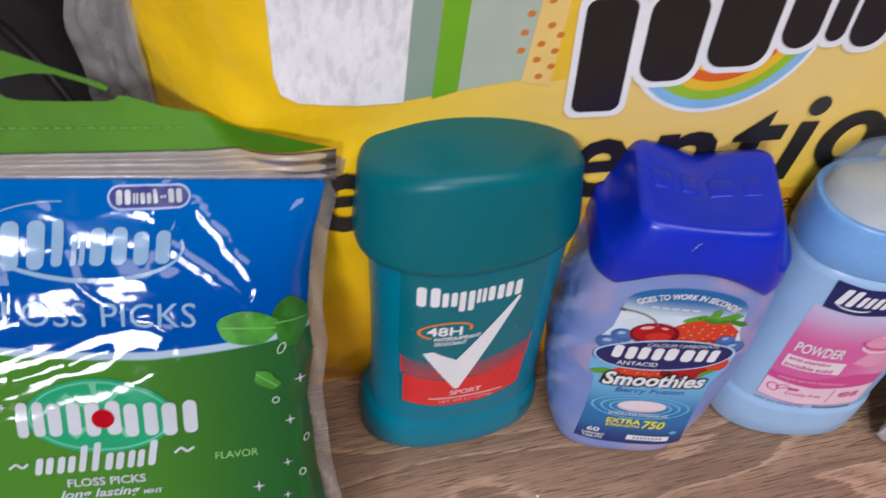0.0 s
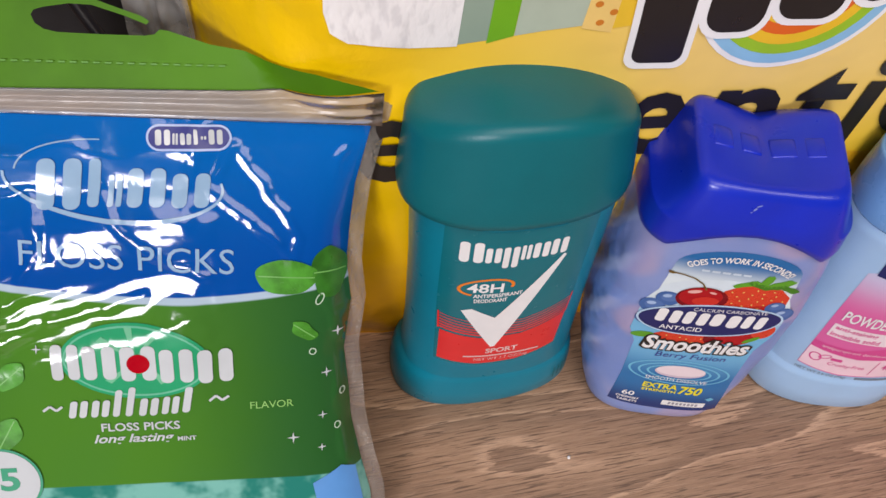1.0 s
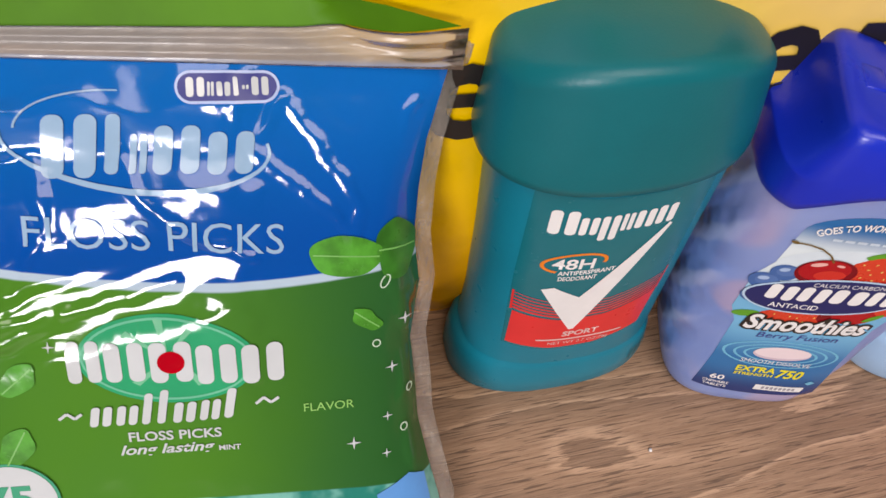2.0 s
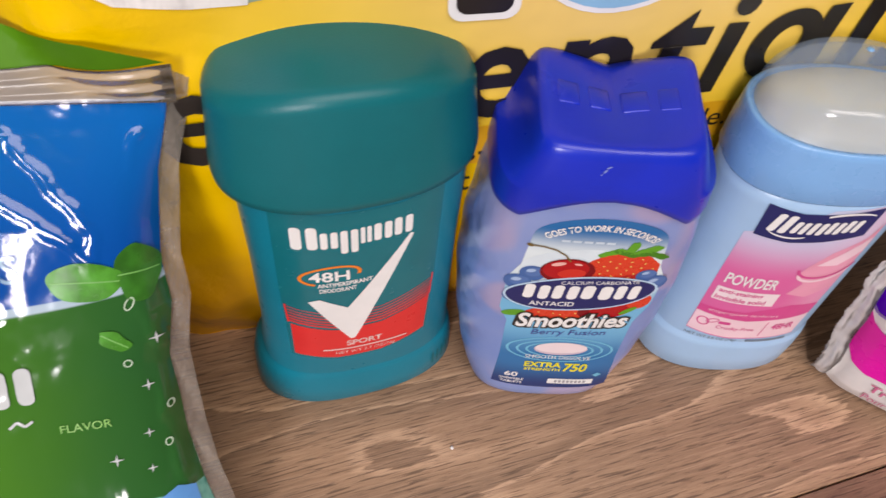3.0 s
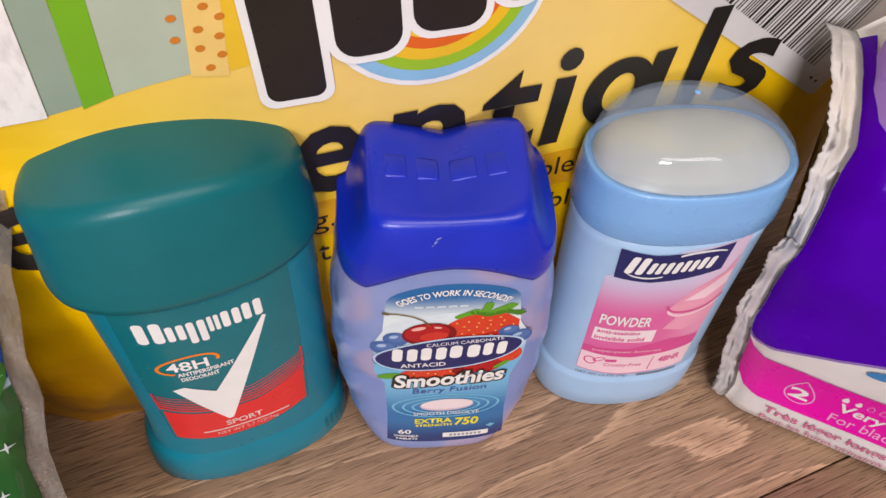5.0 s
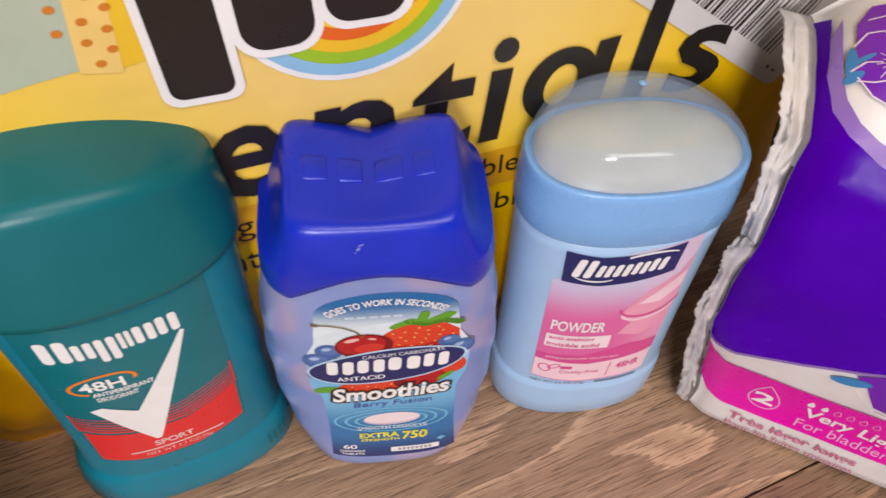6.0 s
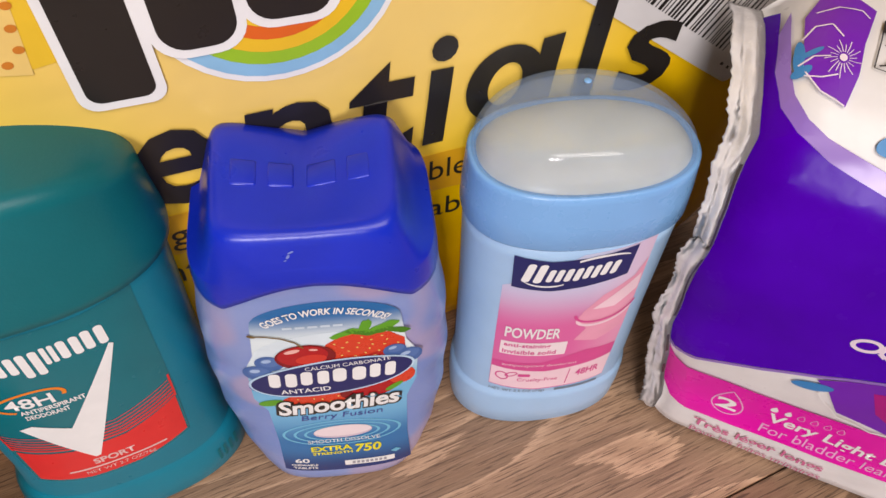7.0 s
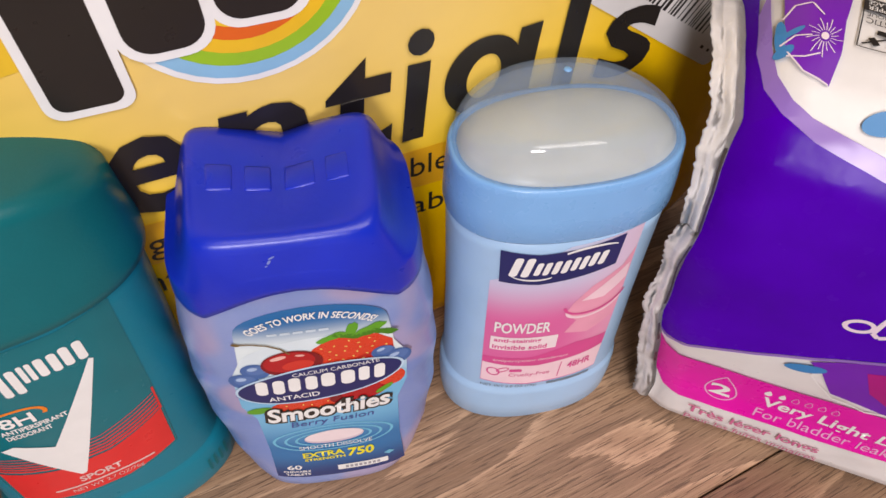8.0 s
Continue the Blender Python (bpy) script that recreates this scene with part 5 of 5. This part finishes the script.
    top_part = [(-40.7, 46.8), (-40.0, 47.8), (-38.0, 48.4), (-32.8, 49.2), (-28.2, 49.0), (-21.5, 46.9), (-17.2, 45.2), (-16.6, 45.9), (-18.0, 46.9), (-24.8, 49.2), (-29.2, 50.8), (-38, 54.0), (-48, 57.0), (-60, 60), (-112, 66), (-112, 46.8), (-60, 46.8)]
    lay("header", [low_part, top_part], draped, -0.4, GREEN_FOIL, pouch, 3, "green header with a hanging slot")
    lay("tear_line", [rounded(-48 + 2.4 * k, 37.2 - 0.03 * k, -46.6 + 2.4 * k, 37.5 - 0.03 * k, 0.12) for k in range(20)], draped, 0.25, printed("tear_pale", (0.08, 0.28, 0.01), 0.45), pouch, 3)

    # printing on the foil
    white = printed("foil_white", (0.56, 0.60, 0.62), 0.11)
    pale = printed("foil_pale", (0.28, 0.44, 0.62), 0.11)
    lay("brand_oval", [rounded(-18.8, 18.2, -0.4, 24.0, 2.8, 6)], S, 0.3, printed("oval_pale", (0.42, 0.52, 0.78)), pouch, 2)
    badge = lay("brand_oval_fill", [rounded(-18.3, 18.7, -0.9, 23.5, 2.3, 6)], S, 0.4, printed("oval_navy", (0.015, 0.02, 0.20)), pouch, 2)
    wordmark(badge, S, 0.5, white, [(-16.8, -13.6, 19.4, 22.8, 0), (-13.1, -11.9, 19.5, 22, 0), (-11.4, -9, 19.5, 22, 0), (-8.6, -7.6, 19.5, 22.9, 0), (-7.1, -5.9, 20.7, 21.5, 0), (-5.4, -2.4, 19.6, 22.9, 0)], 2)
    wordmark(pouch, S, 0.35, pale, [(-42.6, -33.2, 5.2, 16.6, 0.12), (-32, -28.8, 5.8, 16.6, 0.12), (-27.6, -24.6, 5.8, 13, 0.12), (-23.4, -15.2, 5.6, 14.4, 0.12), (-13.8, -5.6, 5.4, 13.2, 0.12)], 2)
    lay("logo_swoosh", [band(-26, 11.4, 23.5, 9.4, 22.9, 8.3, 178, 372, -6), band(-26, 12.0, 21, 8.6, 20.6, 8.3, 100, 178, -6)], S, 0.35, pale, pouch, 2)
    lay("lettering", words("FLOSS PICKS", (-47.6, -8.8, -1.0, -2.8), turn=-4), S, 0.35, pale, pouch, 2)
    mint = printed("mint_oval", (0.02, 0.34, 0.15), 0.12)
    oval_plate = lay("mint_oval", [oval(-24.6, -31.0, 17.0, 9.4, -5)], S, 0.3, mint, pouch, 2)
    lay("mint_ring", hoop(-24.6, -31.0, 16.2, 8.7, 0.5, -5, 48), S, 0.4, printed("mint_pale", (0.14, 0.50, 0.32), 0.12), oval_plate, 2)
    ray = printed("mint_ray", (0.16, 0.50, 0.30), 0.12)
    for a in (62, 100, 140, 230, 300):
        c, s = math.cos(radians(a)), math.sin(radians(a))
        lay("ray", [[(-24 - 0.4 * s, -30 + 0.4 * c), (-24 + 11 * c - 0.9 * s, -30 + 7.6 * s + 0.7 * c), (-24 + 11 * c + 0.9 * s, -30 + 7.6 * s - 0.7 * c)]], S, 0.4, ray, oval_plate, 2)
    wordmark(pouch, S, 0.5, white, [(-43.4, -37.2, -35, -26.4, 0), (-36.4, -29, -35.2, -26.8, 0), (-28, -20, -35.8, -27, 0), (-19.2, -11.6, -36.6, -28, 0), (-10.6, -2.6, -37, -28.6, 0)], 2)
    lay("red_dot", [oval(-24.0, -31.4, 2.6, 2.4)], S, 0.6, printed("dot_red", (0.42, 0.0, 0.008), 0.1), pouch, 2)
    wordmark(pouch, S, 0.5, white, [(-40.6, -36.6, -45, -40.6, 0.2), (-35.6, -31.6, -45, -40.6, 0.2), (-30.6, -28.6, -45, -38, 0.2), (-27.6, -25.6, -45, -37.4, 0.2), (-24.6, -20.4, -45, -40.4, 0.2), (-19.4, -15.6, -44.8, -40.2, 0.2), (-14.6, -12.4, -44.6, -37.8, 0.2)], 2)
    lay("flourish", stroke([(-46.6, -43), (-45, -41.8), (-43.6, -43), (-42.2, -42)], 0.6) + stroke([(-8.6, -42), (-7, -40.8), (-5.6, -42), (-4, -41)], 0.6), S, 0.4, white, pouch, 2)
    lay("lettering", words("FLAVOR", (0.9, -44.9, 11.2, -43.0)), S, 0.35, printed("flavor_green", (0.24, 0.52, 0.12)), pouch, 2)
    lay("lettering", words("FLOSS PICKS", (-34.0, -49.0, -15.8, -46.8), bold=0.02), S, 0.35, white, pouch, 2)
    lay("lettering", words("long lasting", (-36.0, -52.8, -17.4, -49.8), shear=0.3, bold=0.02), S, 0.35, white, pouch, 2)
    lay("lettering", words("MINT", (-16.6, -52.2, -12.2, -51.0), bold=0.02), S, 0.35, white, pouch, 2)
    # leaves, dew drops and sparkles
    leaf = plain("mint_leaf_print", (0.07, 0.30, 0.03), 0.25, 0.3, 260)
    vein = printed("leaf_vein", (0.16, 0.44, 0.10))

    def mint_leaf(x, y, rx, ry, turn, material):
        pts = [(px + 0.35 * math.sin(7 * k), py) for k, (px, py) in enumerate(oval(x, y, rx, ry, turn, 36))]
        ob = lay("mint_leaf", [pts], S, 0.4, material, pouch, 2)
        c, s = math.cos(radians(turn)), math.sin(radians(turn))
        lay("vein", stroke([(x - rx * 0.9 * c, y - rx * 0.9 * s), (x + rx * 0.9 * c, y + rx * 0.9 * s)], 0.3), S, 0.5, vein, ob, 2)

    mint_leaf(10.6, -11.6, 7.2, 4.3, -5, leaf)
    mint_leaf(14.3, -25.4, 3.4, 1.9, -38, leaf)
    mint_leaf(20.5, -11.0, 4.0, 6.4, 0, plain("dark_leaf_print", (0.03, 0.16, 0.015), 0.3, 0.3, 200))
    mint_leaf(-53, -34, 4.4, 2.6, 40, leaf)
    mint_leaf(-55.5, -49, 4.8, 3.0, 60, leaf)
    for x, y, r in ((22.1, -26.4, 1.5), (19.2, -37.1, 1.4), (18.1, -48.3, 1.2), (10.9, -53.5, 1.6), (17.8, -57, 1.1), (-46.4, -27.4, 1.2)):
        star = []
        for k in range(8):
            a = math.pi * k / 4
            q = r if k % 2 == 0 else r * 0.22
            star.append((x + q * math.cos(a), y + q * math.sin(a)))
        lay("sparkle", [star], S, 0.4, white, pouch, fine=False)
    for x, y, rx, ry, t in ((18.2, -17.6, 0.9, 1.6, -30), (16.1, -31.0, 0.9, 0.9, 0), (22.8, -43, 0.7, 1.0, 0), (21.6, -52.0, 0.8, 1.0, 0)):
        lay("dew_ring", hoop(x, y, rx, ry, 0.28, t, 24), S, 0.4, printed("dew", (0.50, 0.66, 0.50)), pouch, fine=False)
    # count badge at the foot
    badge = lay("count_badge", [oval(-58.5, -61.5, 9.6, 9.2)], S, 0.5, printed("badge_green", (0.02, 0.30, 0.16)), pouch, 2)
    lay("count_badge_fill", [oval(-58.5, -61.5, 9.0, 8.6)], S, 0.58, white, badge, 2)
    lay("lettering", words("75", (-63.6, -64.0, -54.0, -57.6), bold=0.03), S, 0.68, printed("badge_green", (0.02, 0.30, 0.16)), badge, 2)
    lay("blue_corner", [[(15.5, -66), (22.5, -62.4), (26, -64), (28, -74), (17, -74)]], S, 0.35, printed("corner_blue", (0.10, 0.30, 0.66)), pouch, 2)
    return pouch


floss_pouch()

# ---- what shows at the back, past the pack's end ----
def back_items():
    # plain dark box added in place of the dark background past the pack's end
    case = thing("backdrop_box", -210, 150, 0, 8, "dark box standing in for the dark background behind the packs", "case")
    part("body", box_mesh(-70, -30, 0, 70, 40, 150, 6, 3), DARK, case)
    part("lid", box_mesh(-72, -32, 150.5, 72, 42, 166, 5, 3), DARK, case)
    bm = bmesh.new()
    pts = [Vector((-150 + 20 * math.sin(k * 0.5), 96 + 6 * math.cos(k * 0.9), 3 + 11.0 * k)) for k in range(18)]
    r, n = 2.2, 10
    rings = []
    for k, p in enumerate(pts):
        d = (pts[min(k + 1, 17)] - pts[max(k - 1, 0)]).normalized()
        x = d.cross(Vector((0, 1, 0.1))).normalized()
        y = d.cross(x)
        rings.append([bm.verts.new(p + x * r * math.cos(2 * math.pi * j / n) + y * r * math.sin(2 * math.pi * j / n)) for j in range(n)])
    for a, b in zip(rings, rings[1:]):
        for j in range(n):
            bm.faces.new((a[j], a[(j + 1) % n], b[(j + 1) % n], b[j]))
    for v in bm.verts:
        v.co.z = max(v.co.z, 0.2)
    tagged(finish("cord", bm, CORD), "black rubber cord looped behind the pack", "cord")


back_items()

# ---- crumb on the counter ----
bm = bmesh.new()
bmesh.ops.create_icosphere(bm, subdivisions=2, radius=0.55)
for v in bm.verts:
    v.co = Vector((38.2, -11.1, 0.45)) + v.co * (1 + 0.3 * noise.noise(v.co * 2))
tagged(finish("crumb", bm, WHITE), "tiny white crumb lying on the countertop", "crumb")

# ---- the counter's boards, one by one ----
BOARD = 152.0
for k in range(-3, 4):
    y0 = -65.6 + BOARD * k + 0.3
    bm = box_mesh(-620, y0, -4.0, 760, y0 + BOARD - 0.6, 0.0, 0.35, 1)
    part("plank", bm, WOOD, counter)
